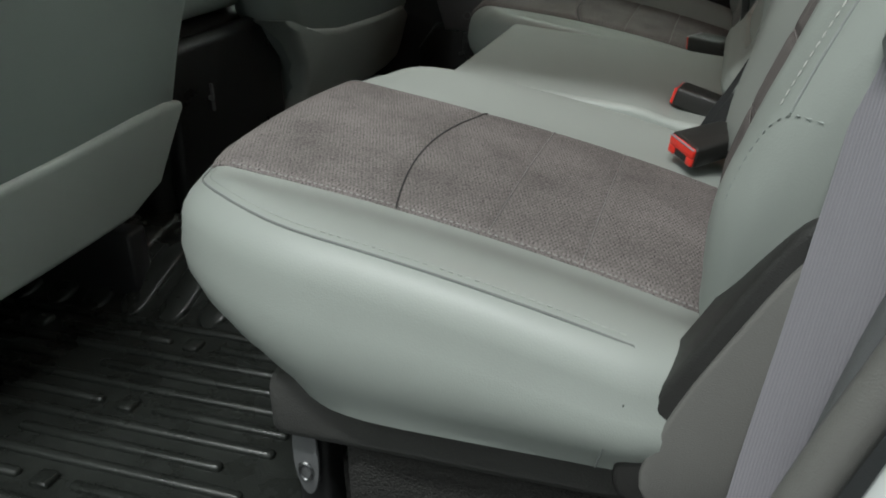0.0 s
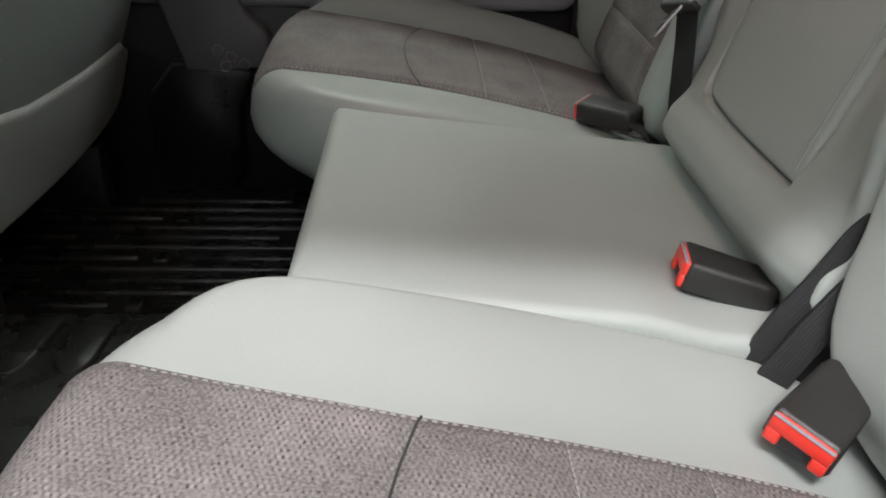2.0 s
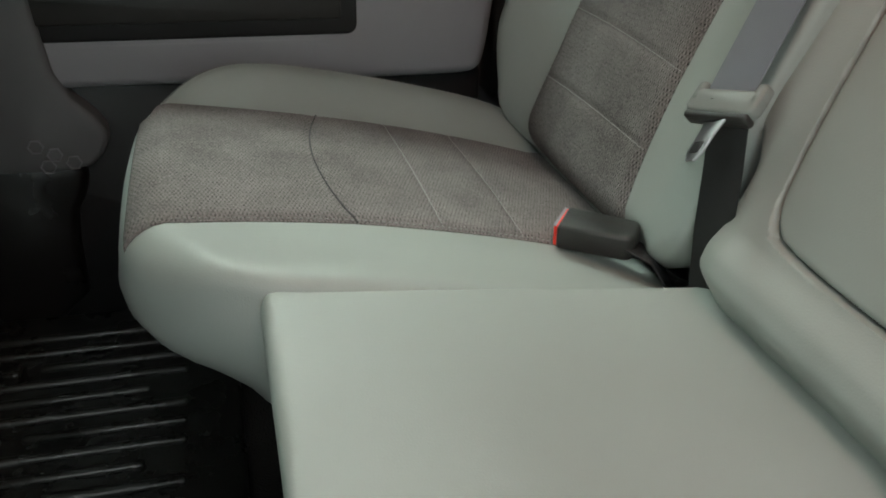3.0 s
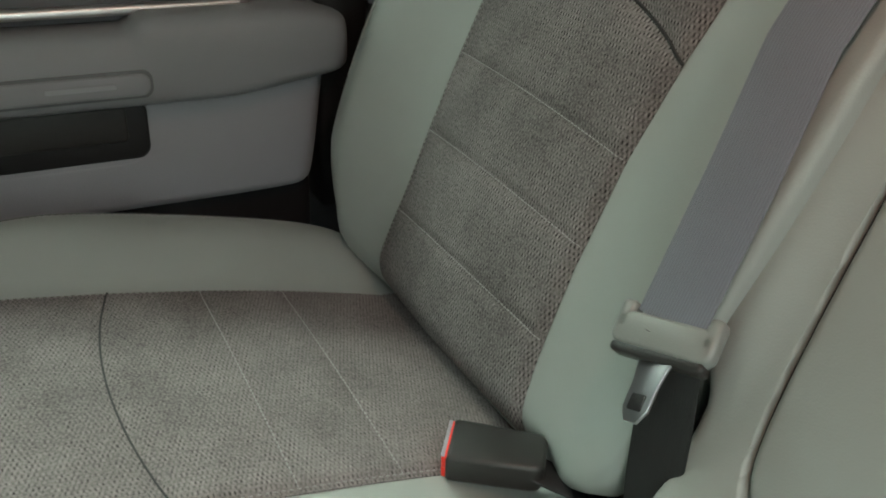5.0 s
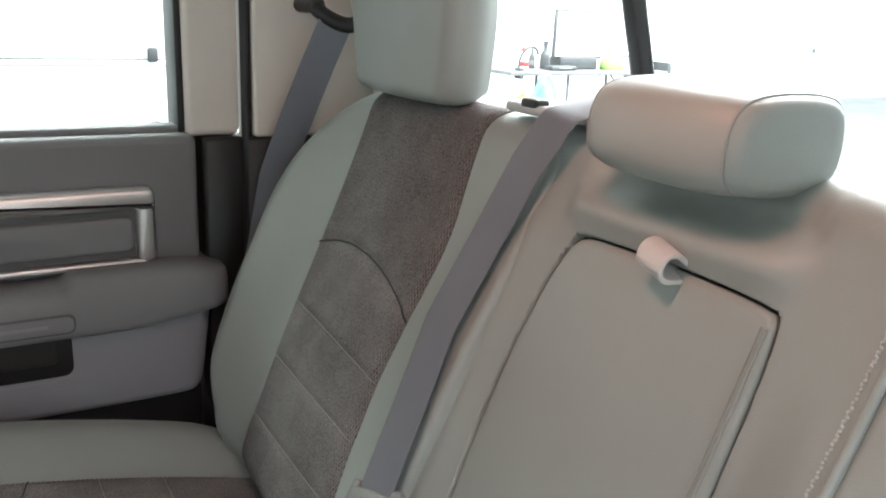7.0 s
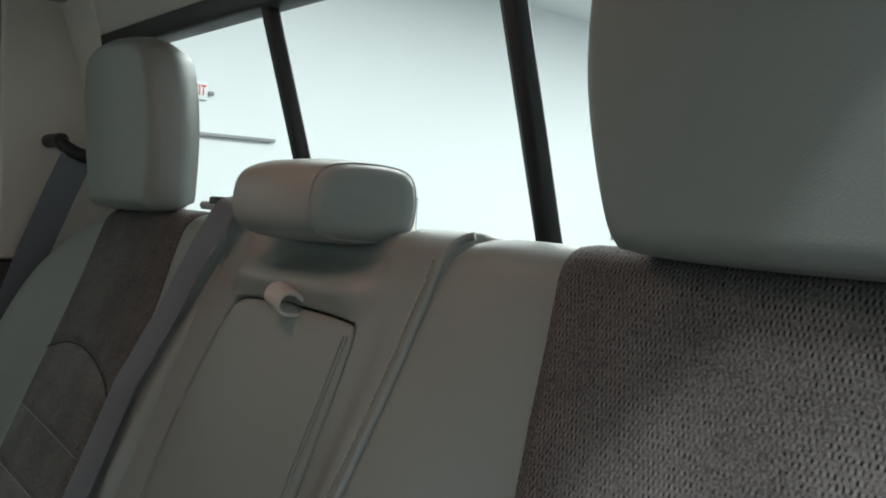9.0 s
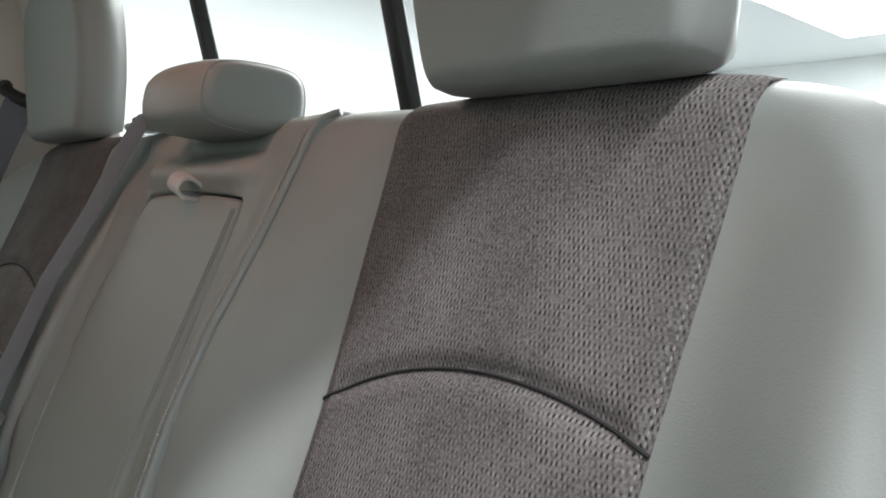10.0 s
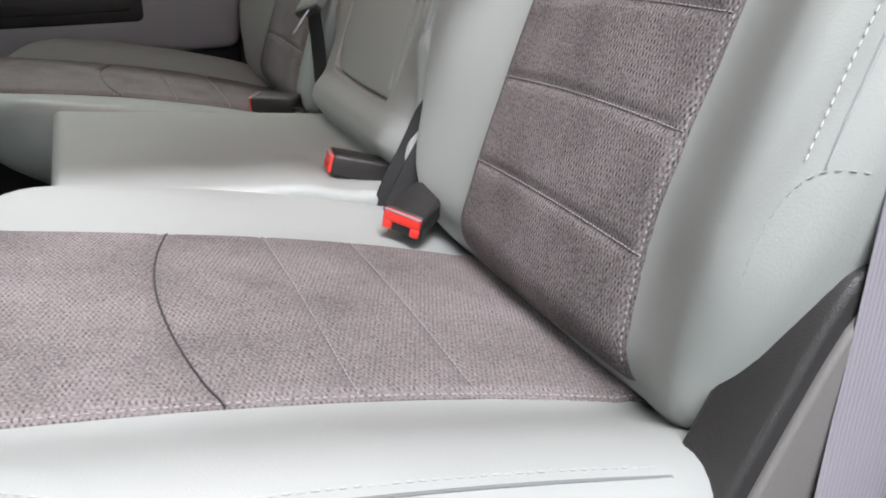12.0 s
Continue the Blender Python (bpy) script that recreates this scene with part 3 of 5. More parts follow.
tagged(roof, category="ceiling", kind="structure")

# rear wall with the window opening
wall = thing("wall_rear", (0.34, 0, 0), "rear cab wall below and beside the window", "wall", kind="structure")
part("panel", box(0.325, 0.365, -0.86, 0.86, -0.06, 0.79), DOOR_DARK, wall)
for s in (-1, 1):
    part("corner_trim", box(0.108 if s > 0 else 0.16, 0.365, s * 0.80, s * 0.86, 0.735, 1.16, 0.006), BEIGE, wall, "beige pillar trim")
    part("lower_trim", box(0.095 if s > 0 else 0.17, 0.34, s * 0.80, s * 0.86, -0.04, 0.735, 0.006), BLACK, wall, "black lower side trim")


def leaning(bm):
    """The rear window stands with its top further forward."""
    for v in bm.verts:
        v.co.x -= 0.30 * (v.co.z - 0.9)
    return bm


for s in (-1, 1):
    part("rear_trim", leaning(box(0.268, 0.34, s * 0.665, s * 0.805, 0.76, 1.18, 0.008)), BEIGE, wall, "beige window surround")
part("rear_trim", leaning(box(0.268, 0.34, -0.665, 0.665, 1.085, 1.18, 0.006)), BEIGE, wall, "beige window surround")

win = thing("window_1", (0.29, 0, 0.8), "rear cab window with black frame and sliding middle pane", "window", kind="structure")
part("top_rail", leaning(box(0.266, 0.300, -0.665, 0.665, 1.062, 1.088, 0.004)), BLACK, win)
part("bottom_rail", leaning(box(0.266, 0.300, -0.665, 0.665, 0.765, 0.800, 0.004)), BLACK, win)
for s in (-1, 1):
    part("side_rail", leaning(box(0.266, 0.300, s * 0.642, s * 0.668, 0.78, 1.08, 0.004)), BLACK, win)
for y in (0.180, -0.188):
    part("post", leaning(box(0.270, 0.288, y - 0.009, y + 0.007, 0.78, 1.07, 0.003)), BLACK, win, "black window post")
    part("post_channel", leaning(box(0.274, 0.290, y + 0.0075, y + 0.0125, 0.78, 1.07, 0.002)), DOOR_DARK, win)
for y0, y1 in ((-0.645, -0.198), (-0.178, 0.170), (0.190, 0.645)):
    g = part("pane", leaning(box(0.282, 0.285, y0, y1, 0.78, 1.075)), GLASS, win, "clear glass pane")
    g.visible_shadow = False

# ---- far door ----
door = thing("door_1", (-0.3, 0.82, 0.1), "closed grey truck door with satin chrome bezel and padded armrest", "door", kind="structure")


def door_plate(outline, y0, depth, bevel=0.004):
    return slab(outline, lambda u, v, w: (u, y0 - w, v), depth, bevel)


part("door_shell", box(-0.95, 0.11, 0.862, 0.92, -0.06, 0.735, 0.01), DOOR_DARK, door)
part("upper_panel", door_plate(rounded(-0.95, 0.026, 0.545, 0.742, 0.015), 0.86, 0.045, 0.012), DOOR_GREY, door, "grey upper door panel")
part("lower_panel", door_plate(chaikin([(-0.95, 0.352), (-0.30, 0.347), (-0.02, 0.345), (0.012, 0.352), (0.020, 0.385), (0.033, 0.49), (0.035, 0.53), (0.0, 0.535), (-0.95, 0.535)], 2), 0.86, 0.075, 0.015), DOOR_PALE, door, "pale grey lower door panel")
part("bottom_panel", door_plate(rounded(-0.95, 0.02, -0.02, 0.36, 0.02), 0.86, 0.05, 0.01), BLACK, door, "black door bottom")
rings = []
for x, k in [(x, 1.0) for x in np.linspace(-0.95, -0.20, 12)] + [(x, 1.0) for x in np.linspace(-0.185, -0.15, 8)] + [(x, 1.0) for x in np.linspace(-0.12, 0.02, 8)] + [(0.032, 0.98), (0.042, 0.94), (0.050, 0.86), (0.055, 0.74), (0.058, 0.50)]:
    top = 0.546 + 0.014 * smoothstep(-0.182, -0.160, x) - 0.008 * smoothstep(-0.02, 0.05, x)
    low = 0.476 + 0.014 * smoothstep(-0.10, 0.05, x)
    out = 0.745 + 0.006 * smoothstep(-0.1, 0.05, x)
    cut = [(0.86, top), (out + 0.030, top + 0.002), (out + 0.014, top), (out + 0.006, top - 0.005), (out + 0.002, top - 0.012), (out, top - 0.024), (out + 0.001, low + 0.014), (out + 0.004, low + 0.006), (out + 0.010, low + 0.001), (out + 0.022, low), (0.86, low)]
    rings.append([(x, 0.86 + (y - 0.86) * k, 0.518 + (z - 0.518) * k) for y, z in cut])
part("armrest", loft(rings), DOOR_GREY, door, "padded grey armrest")
part("switch_groove", door_plate(rounded(-0.60, -0.163, 0.488, 0.516, 0.010), 0.75, 0.0068, 0.001), DOOR_DARK, door, "dark groove round the switch plate")
part("switch_plate", door_plate(rounded(-0.60, -0.166, 0.491, 0.513, 0.009), 0.75, 0.0095, 0.002), DOOR_GREY, door, "switch plate")
part("switch_bars", door_plate(rounded(-0.262, -0.198, 0.500, 0.505, 0.002), 0.7415, 0.0018, 0.0006), DOOR_PALE, door, "illegible raised marks")
part("map_pocket", door_plate(rounded(-0.60, -0.166, 0.410, 0.474, 0.014), 0.80, 0.018, 0.004), BLACK, door, "black pocket recess")
part("pocket_rim", tube([(x, 0.796, 0.403 + 0.012 * smoothstep(-0.19, -0.15, x)) for x in np.linspace(-0.62, -0.152, 24)], 0.0115, 10), DOOR_PALE, door, "pale rounded pocket rim")
part("pocket_mesh", door_plate(rounded(-0.60, -0.188, 0.432, 0.470, 0.006), 0.79, 0.012, 0.002), SHIELD, door, "dark mesh in the pocket")
part("bezel_field", door_plate(rounded(-0.60, -0.05, 0.565, 0.665, 0.012), 0.82, 0.010, 0.003), DOOR_DARK, door, "dark handle recess")
part("handle_pad", door_plate(rounded(-0.30, -0.072, 0.577, 0.628, 0.010), 0.815, 0.012, 0.005), DOOR_GREY, door, "grey inset pad")
part("bezel_bar", door_plate(rounded(-0.60, -0.040, 0.640, 0.672, (0.004, 0.004, 0.014, 0.004)), 0.82, 0.026, 0.008), CHROME, door, "satin chrome bar")
part("bezel_end", door_plate(rounded(-0.068, -0.040, 0.560, 0.645, (0.010, 0.012, 0.003, 0.003)), 0.82, 0.020, 0.006), CHROME, door, "satin chrome end")
part("bezel_strip", door_plate(rounded(-0.60, -0.055, 0.556, 0.566, 0.004), 0.82, 0.020, 0.003), CHROME, door, "satin chrome strip")
part("sill_strip", box(-0.95, 0.006, 0.835, 0.875, 0.735, 0.752, 0.005), DOOR_GREY, door)
part("rear_jamb", box(0.034, 0.098, 0.815, 0.90, 0.30, 0.735, 0.008), BLACK, door, "dark jamb trim")
part("seal", tube([(0.100, 0.815, z) for z in np.linspace(0.06, 1.15, 20)], 0.008, 8), BLACK, door, "black rubber door seal")
part("seal_lip", tube([(0.094, 0.822, z) for z in np.linspace(0.735, 1.15, 12)], 0.0035, 8), PAINT_WHITE, door, "pale metal edge")
part("window_pillar", box(0.012, 0.095, 0.825, 0.90, 0.735, 1.15, 0.012), BEIGE, door, "beige pillar trim")
part("window_gasket", box(0.004, 0.014, 0.832, 0.90, 0.74, 1.15, 0.003), BLACK, door, "black window gasket")
g = part("window_pane", box(-0.95, 0.008, 0.876, 0.880, 0.74, 1.15), GLASS, door, "clear side glass")
g.visible_shadow = False
part("front_pillar", box(-1.05, -0.94, 0.82, 0.90, 0.0, 1.16, 0.012), BEIGE, door)

kick = thing("pillar_foot_trim", (-0.62, 0.82, 0.0), "black plastic foot trim at the door pillar", "trim panel")
part("cover", slab(chaikin([(-0.72, 0.01), (-0.72, 0.255), (-0.535, 0.255), (-0.535, 0.21), (-0.56, 0.17), (-0.56, 0.01)], 1), lambda u, v, w: (u, 0.86 - w, v), 0.075, 0.012), CONSOLE, kick)
part("upper_trim", slab(chaikin([(-0.685, 0.245), (-0.685, 0.735), (-0.585, 0.735), (-0.560, 0.43), (-0.550, 0.355), (-0.500, 0.305), (-0.500, 0.272), (-0.532, 0.240)], 1), lambda u, v, w: (u, 0.86 - w, v), 0.085, 0.008), DOOR_DARK, kick, "dark grey pillar trim with a flared foot")
for x, z in ((-0.588, 0.280), (-0.567, 0.268), (-0.577, 0.252), (-0.545, 0.256)):
    ring = [(x + 0.0095 * math.cos(a), 0.774, z + 0.0095 * math.sin(a)) for a in np.linspace(0, 2 * math.pi, 6, endpoint=False)]
    part("vent_cell", tube(ring, 0.0014, 6, closed=True), DOOR_GREY, kick, "honeycomb vent cell")

# the front of the cab, never in view, closes the space
front = thing("wall_front_cab", (-1.5, 0, 0), "dark dashboard and front cab walls", "wall", kind="structure")
part("dashboard", box(-1.75, -1.50, -0.86, 0.86, -0.06, 0.72, 0.03), DOOR_DARK, front)
part("front_door_panel", box(-1.75, -1.04, 0.84, 0.90, -0.06, 0.74, 0.01), DOOR_DARK, front)
part("front_door_panel", box(-1.75, -1.08, -0.90, -0.84, -0.06, 0.74, 0.01), DOOR_DARK, front)
part("floor_front", box(-1.75, -1.59, -0.86, 0.86, -0.06, 0.0), CARPET, front)

# ---- near side: the open doorway ----
jamb = thing("wall_near_jamb", (0.1, -0.83, 0), "door jamb with grey trim and rubber seal beside the seat", "door jamb", kind="structure")
part("sill", box(-1.0, 0.10, -0.90, -0.80, -0.10, 0.02, 0.015), BLACK, jamb, "black door sill")
part("front_pillar", box(-1.1, -0.98, -0.88, -0.80, 0.0, 1.16, 0.012), BEIGE, jamb)
part("roof_rail", box(-1.35, 0.36, -0.645, -0.58, 1.125, 1.20, 0.012), BEIGE, jamb, "beige roof rail over the doorway")
part("seal", tube(chaikin([(-0.3, -0.850, 0.04), (-0.08, -0.850, 0.07), (0.02, -0.850, 0.22), (0.062, -0.850, 0.36), (0.098, -0.850, 0.46), (0.13, -0.850, 0.62), (0.15, -0.850, 0.85), (0.15, -0.850, 1.10)], 3, closed=False), 0.012, 10), TRIM_PALE, jamb, "grey rubber door seal")
part("flange", tube(chaikin([(-0.06, -0.885, 0.0), (0.02, -0.885, 0.12), (0.062, -0.885, 0.27), (0.092, -0.885, 0.38), (0.125, -0.885, 0.48), (0.155, -0.885, 0.64), (0.17, -0.885, 1.10)], 3, closed=False), 0.016, 10), BODY, jamb, "white painted door flange")
part("outer_skin", box(0.16, 0.40, -0.92, -0.865, -0.2, 1.15, 0.01), BODY, jamb, "white painted body edge")

# ---- rear bench ----
base = thing("carpeted_platform", (-0.1, 0, 0), "black carpeted box under the rear bench", "platform")
part("carpet_box", box(-0.27, 0.10, -0.69, 0.69, 0.0, 0.24, 0.02), CARPET, base)
for s in (-1, 1):
    part("skirt", box(-0.325, 0.06, s * 0.24, s * 0.705, 0.190, 0.250, 0.012), SKIRT, base, "dark cloth skirt")

for s, where in ((-1, "open doorway"), (1, "closed door")):
    seat = thing("rear_seat", (-0.1, s * 0.46, 0.24), "grey vinyl rear seat with brown cloth inserts beside the " + where, "car seat", "seats of the rear bench")
    outer_cushion(s, seat)
    outer_back(s, seat)
    headrest(s, seat)
cen = thing("middle_seat", (-0.1, 0, 0.24), "flat grey vinyl middle seat with armrest folded up", "car seat", "seats of the rear bench")
mid = part("cushion", pillow(rounded(-0.337, 0.035, -0.186, 0.189, 0.014, 5), lambda x, y: 0.3345 + 0.122 * (0.013 - x) + 0.002 * math.cos(9 * x) - 0.009 * smoothstep(-0.10, -0.04, x) * smoothstep(-0.03, -0.09, y), lambda x, y: 0.285, 0.010, 0.0, lambda n: 0.004, lambda x, y, w: (x, y, w)), LEATHER, cen, "flat grey vinyl cushion")
part("underside", box(-0.325, 0.02, -0.17, 0.17, 0.12, 0.29, 0.01), BLACK, mid, "black plastic underside")
# middle back with its fold-down armrest
MID = 0.012


armo = chaikin([(MID - 0.107, 0.405), (MID - 0.107, 0.406), (MID - 0.107, 0.408), (MID - 0.108, 0.55), (MID - 0.106, 0.740), (MID - 0.094, 0.7515), (0.100, 0.7525), (0.124, 0.744), (0.140, 0.69), (0.146, 0.62), (0.143, 0.53), (0.138, 0.45), (0.130, 0.418), (0.105, 0.405)], 2)
ARM_LINE = np.array(armo)


def pad_inside(y, z):
    """How far a place lies within the armrest's outline (below zero: outside)."""
    p, d = ARM_LINE, np.roll(ARM_LINE, -1, 0) - ARM_LINE
    q = np.array((y, z)) - p
    t = np.clip((q * d).sum(1) / ((d * d).sum(1) + 1e-12), 0, 1)
    gap = float(np.sqrt(((q - d * t[:, None]) ** 2).sum(1).min()))
    cross = (p[:, 1] > z) != (np.roll(p[:, 1], -1) > z)
    at = p[:, 0] + (z - p[:, 1]) * d[:, 0] / np.where(np.abs(d[:, 1]) < 1e-9, 1e-9, d[:, 1])
    return gap if int((cross & (at > y)).sum()) % 2 else -gap


def mid_cover(z, y):
    """The cover round the armrest pad: two side columns that run into a stuffed roll below."""
    w = 0.005 + 0.012 * smoothstep(0.45, 0.37, z) * (1 - 0.9 * smoothstep(0.145, 0.185, y)) * smoothstep(-0.180, -0.125, y) - back_roll(z)
    w += 0.007 * smoothstep(0.40, 0.375, z) * smoothstep(0.345, 0.365, z) - 0.018 * smoothstep(0.368, 0.332, z) ** 2
    w += (inner_swell(z) - 0.004) * smoothstep(0.415, 0.485, z) * smoothstep(-0.108, -0.165, y)
    w += 0.006 * math.exp(-((y + 0.176) / 0.010) ** 2) * smoothstep(0.490, 0.474, z) * smoothstep(0.40, 0.44, z)
    e = min(y + 0.179 + 0.016 * smoothstep(0.50, 0.47, z), 0.202 - 0.024 * smoothstep(0.50, 0.44, z) - y)
    under = smoothstep(-0.108, -0.070, y) * smoothstep(0.150, 0.112, y)
    w += under * (0.013 * math.exp(-((z - 0.773) / 0.016) ** 2) - 0.016 * smoothstep(0.782, 0.808, z))
    w += 0.009 * math.exp(-((y - 0.178) / 0.020) ** 2) * smoothstep(0.43, 0.50, z) * smoothstep(0.80, 0.74, z)
    rise = max(0.0, z - 0.806)
    w -= 0.035 - math.sqrt(max(0, 0.035 ** 2 - rise ** 2))
    if e < 0.006:
        w -= 0.006 - math.sqrt(max(0, 0.006 ** 2 - (0.006 - max(e, 0)) ** 2)) + 2.0 * max(0, -e)
    inside = pad_inside(y, z) + 0.0028
    return back_place(1, y, z, w - 0.034 * smoothstep(0.0, 0.004, inside))


zs = np.concatenate([np.linspace(0.311, 0.398, 30), np.linspace(0.400, 0.4045, 5), np.linspace(0.4055, 0.4125, 8), np.linspace(0.415, 0.43, 8), np.linspace(0.435, 0.748, 55), np.linspace(0.751, 0.759, 9), np.linspace(0.762, 0.799, 14), np.linspace(0.802, 0.8405, 20)])
ys = np.concatenate([np.linspace(-0.1998, -0.158, 30), np.linspace(-0.155, MID - 0.112, 15), np.linspace(MID - 0.1095, MID - 0.099, 11), np.linspace(MID - 0.093, 0.122, 24), np.linspace(0.1255, 0.160, 26), np.linspace(0.163, 0.186, 9), np.linspace(0.189, 0.2018, 12)])
part("cover", sheet(zs, ys, mid_cover, 0.014, (1, 0, -0.3)), LEATHER, cen, "grey vinyl cover round the armrest")
part("core", slab(rounded(-0.185, 0.185, 0.31, 0.825, 0.01), lambda y, z, w: back_place(1, y, z, -0.055 - w), 0.05, 0.004), BLACK, cen, "dark foam core")
pad = part("armrest_pad", pillow(armo, lambda y, z: 0.006 + 0.003 * math.cos(12 * (y - MID)), lambda y, z: -0.03, 0.006, 0.0, lambda n: 0.0, lambda y, z, w: back_place(1, y, z, w), centre=(MID, 0.58)), LEATHER, cen, "smooth grey armrest pad folded upright")
# black cord added in the gap to paint the shade round the pad
part("gap_shade", tube([back_place(1, MID + (y - MID) * 1.008, 0.577 + (z - 0.577) * 1.006, -0.0015) for y, z in resample(armo, 120)], 0.0026, 6, closed=True), BLACK, pad, "black cord standing in for shade in the gap round the armrest")
for off, radius in ((0.009, 0.0012), (0.014, 0.0008)):
    line = [(MID - 0.108 + off, z) for z in np.linspace(0.415, 0.738, 40)]
    part("piping", tube([back_place(1, y, z, 0.0078) for y, z in line], radius, 6), LEATHER, pad, "raised piping")
def mid_height(z):
    return 0.005 + inner_swell(z) - 0.004


def lip_point(y, z):
    rise = max(0.0, z - 0.806)
    return back_place(1, y, z, mid_height(z) - 0.0012 - (0.035 - math.sqrt(0.035 ** 2 - rise ** 2)))


part("edge_lip", tube([lip_point(-0.1745, z) for z in np.linspace(0.49, 0.818, 40)] + [lip_point(y, z) for y, z in ((-0.1755, 0.825), (-0.179, 0.831), (-0.185, 0.8335))], 0.0036, 8), LEATHER, cen, "raised sewn lip")
part("zigzag_stitching", stitches([back_place(1, -0.1672 + 0.0024 * (k % 2), z, mid_height(z) + 0.0008) for k, z in enumerate(np.linspace(0.50, 0.812, 110))], 0.0028, 0.0009, 0.0014), THREAD_PALE, cen, "pale zigzag stitching")
bo = chaikin([(0.138, 0.850), (0.141, 0.826), (0.162, 0.815), (0.235, 0.811), (0.268, 0.820), (0.275, 0.850), (0.271, 0.880), (0.248, 0.892), (0.172, 0.893), (0.145, 0.880)], 2)
rings = []
for y, k in ((-0.071, 0.56), (-0.070, 0.72), (-0.067, 0.80), (-0.062, 0.865), (-0.055, 0.91), (-0.045, 0.95), (-0.03, 0.98), (0.0, 0.995), (0.04, 0.985), (0.058, 0.95), (0.068, 0.91), (0.075, 0.865), (0.080, 0.80), (0.083, 0.72), (0.084, 0.56)):
    rings.append([(0.205 + (x - 0.205) * k, MID + y, 0.856 + (z - 0.856) * k) for x, z in bo])
bun = part("headrest", loft(rings), LEATHER, cen, "low wide grey vinyl headrest")
for y in (-0.062, 0.075):
    part("piping", tube([(0.205 + (x - 0.205) * 0.868, MID + y, 0.856 + (z - 0.856) * 0.868) for x, z in bo], 0.0010, 6, closed=True), SEAM, bun, "sewn edge seam")

loop = thing("pull_strap", (0.14, 0.0, 0.72), "pale grey webbing loop at the top of the armrest", "pull strap")
q = [back_place(1, 0.006, 0.754, -0.012), back_place(1, 0.006, 0.760, 0.006), back_place(1, 0.006, 0.766, 0.020), back_place(1, 0.006, 0.762, 0.031), back_place(1, 0.006, 0.751, 0.033), back_place(1, 0.006, 0.745, 0.025), back_place(1, 0.006, 0.748, 0.012), back_place(1, 0.006, 0.752, -0.008)]
part("webbing", strap(chaikin(q, 2, closed=False), 0.029, 0.0042, (0.1, 1, 0.25)), LOOPCLOTH, loop)


# ---- belts and buckles ----
def buckle(place, yaw, pitch, roll, label):
    """Buckle box with its red press button at the open end; local +x points out of the mouth."""
    t = thing("belt_buckle", place, label, "seat belt buckle", "belt buckles")
    m = pose(*place, roll, -pitch, yaw)
    shape = lambda bm: (bmesh.ops.transform(bm, matrix=m, verts=bm.verts), bm)[1]
    L, W, H = 0.036, 0.0215, 0.0125
    outline = rounded(-L, L, -W, W, (0.010, 0.004, 0.004, 0.010), 4)
    part("housing", shape(slab(outline, lambda u, v, w: (u, v * (1 - 0.10 * (u < -0.02)), w - H), 2 * H, 0.004)), BUCKLE, t, "dark grey buckle housing")
    b = box(L - 0.004, L + 0.003, -W * 0.9, W * 0.9, -H * 0.1, H * 0.86, 0.002)
    box(L - 0.004, L + 0.003, -W * 0.9, -W * 0.45, -H * 0.85, 0, 0.002, bm=b)
    box(L - 0.004, L + 0.003, W * 0.45, W * 0.9, -H * 0.85, 0, 0.002, bm=b)
    part("button", shape(b), RED, t, "red press button")
    part("rim", shape(box(L + 0.0005, L + 0.0034, -W * 0.88, W * 0.88, H * 0.80, H * 0.875, 0.0003)), BELT_PALE, t, "worn pale edge above the button")
    part("slot", shape(box(L - 0.006, L + 0.0005, -W * 0.5, W * 0.5, -H * 0.8, -H * 0.1)), BLACK, t, "dark tongue slot")
    return t


def facing(place, across, up):
    """Matrix at a place with x across and z up."""
    x, z = Vector(across).normalized(), Vector(up)
    z = (z - x * z.dot(x)).normalized()
    return Matrix((x, z.cross(x), z)).transposed().to_4x4() if place is None else Matrix.Translation(place) @ Matrix((x, z.cross(x), z)).transposed().to_4x4()


def belt_tongue(place, m, label, plastic, twist=0, lip=False):
    """Plastic loop and steel latch plate; local -z points down along the plate, x across."""
    t = thing("belt_tongue", place, label, "seat belt tongue", "belt tongues")
    shape = lambda bm: (bmesh.ops.transform(bm, matrix=m, verts=bm.verts), bm)[1]
    up = lambda u, v, w: (u, w, v)
    b = slab(rounded(-0.034, 0.034, -0.012, 0.010, 0.008, 5), up, 0.012, 0.003)
    join(b, slab(rounded(-0.034, -0.024, -0.004, 0.017, 0.004, 4), up, 0.012, 0.003))
    join(b, slab(rounded(0.024, 0.034, -0.004, 0.017, 0.004, 4), up, 0.012, 0.003))
    part("plastic_loop", shape(b), plastic, t, "moulded plastic belt loop")
    if lip:
        part("lower_lip", shape(slab(rounded(-0.031, 0.031, -0.017, -0.010, 0.003, 3), lambda u, v, w: (u, w + 0.001, v), 0.012, 0.002)), BUCKLE, t, "dark lower lip")
    plate = slab(chaikin([(-0.018, -0.008), (0.018, -0.008), (0.0105, -0.022), (0.0098, -0.054), (-0.0098, -0.054), (-0.0105, -0.022)], 1), lambda u, v, w: (u, w + 0.005, v), 0.0025, 0.0006)
    turned = lambda bm: (bmesh.ops.rotate(bm, cent=(0, 0.006, 0), matrix=Matrix.Rotation(radians(twist), 3, "Z"), verts=bm.verts), bm)[1]
    latch = part("latch_plate", shape(turned(plate)), STEEL, t, "bright steel latch plate")
    part("latch_hole", shape(turned(slab(rounded(-0.0055, 0.0055, -0.047, -0.037, 0.001, 2), lambda u, v, w: (u, w + 0.0042, v), 0.0041, 0.0003))), BLACK, latch, "dark latch hole")
    return t


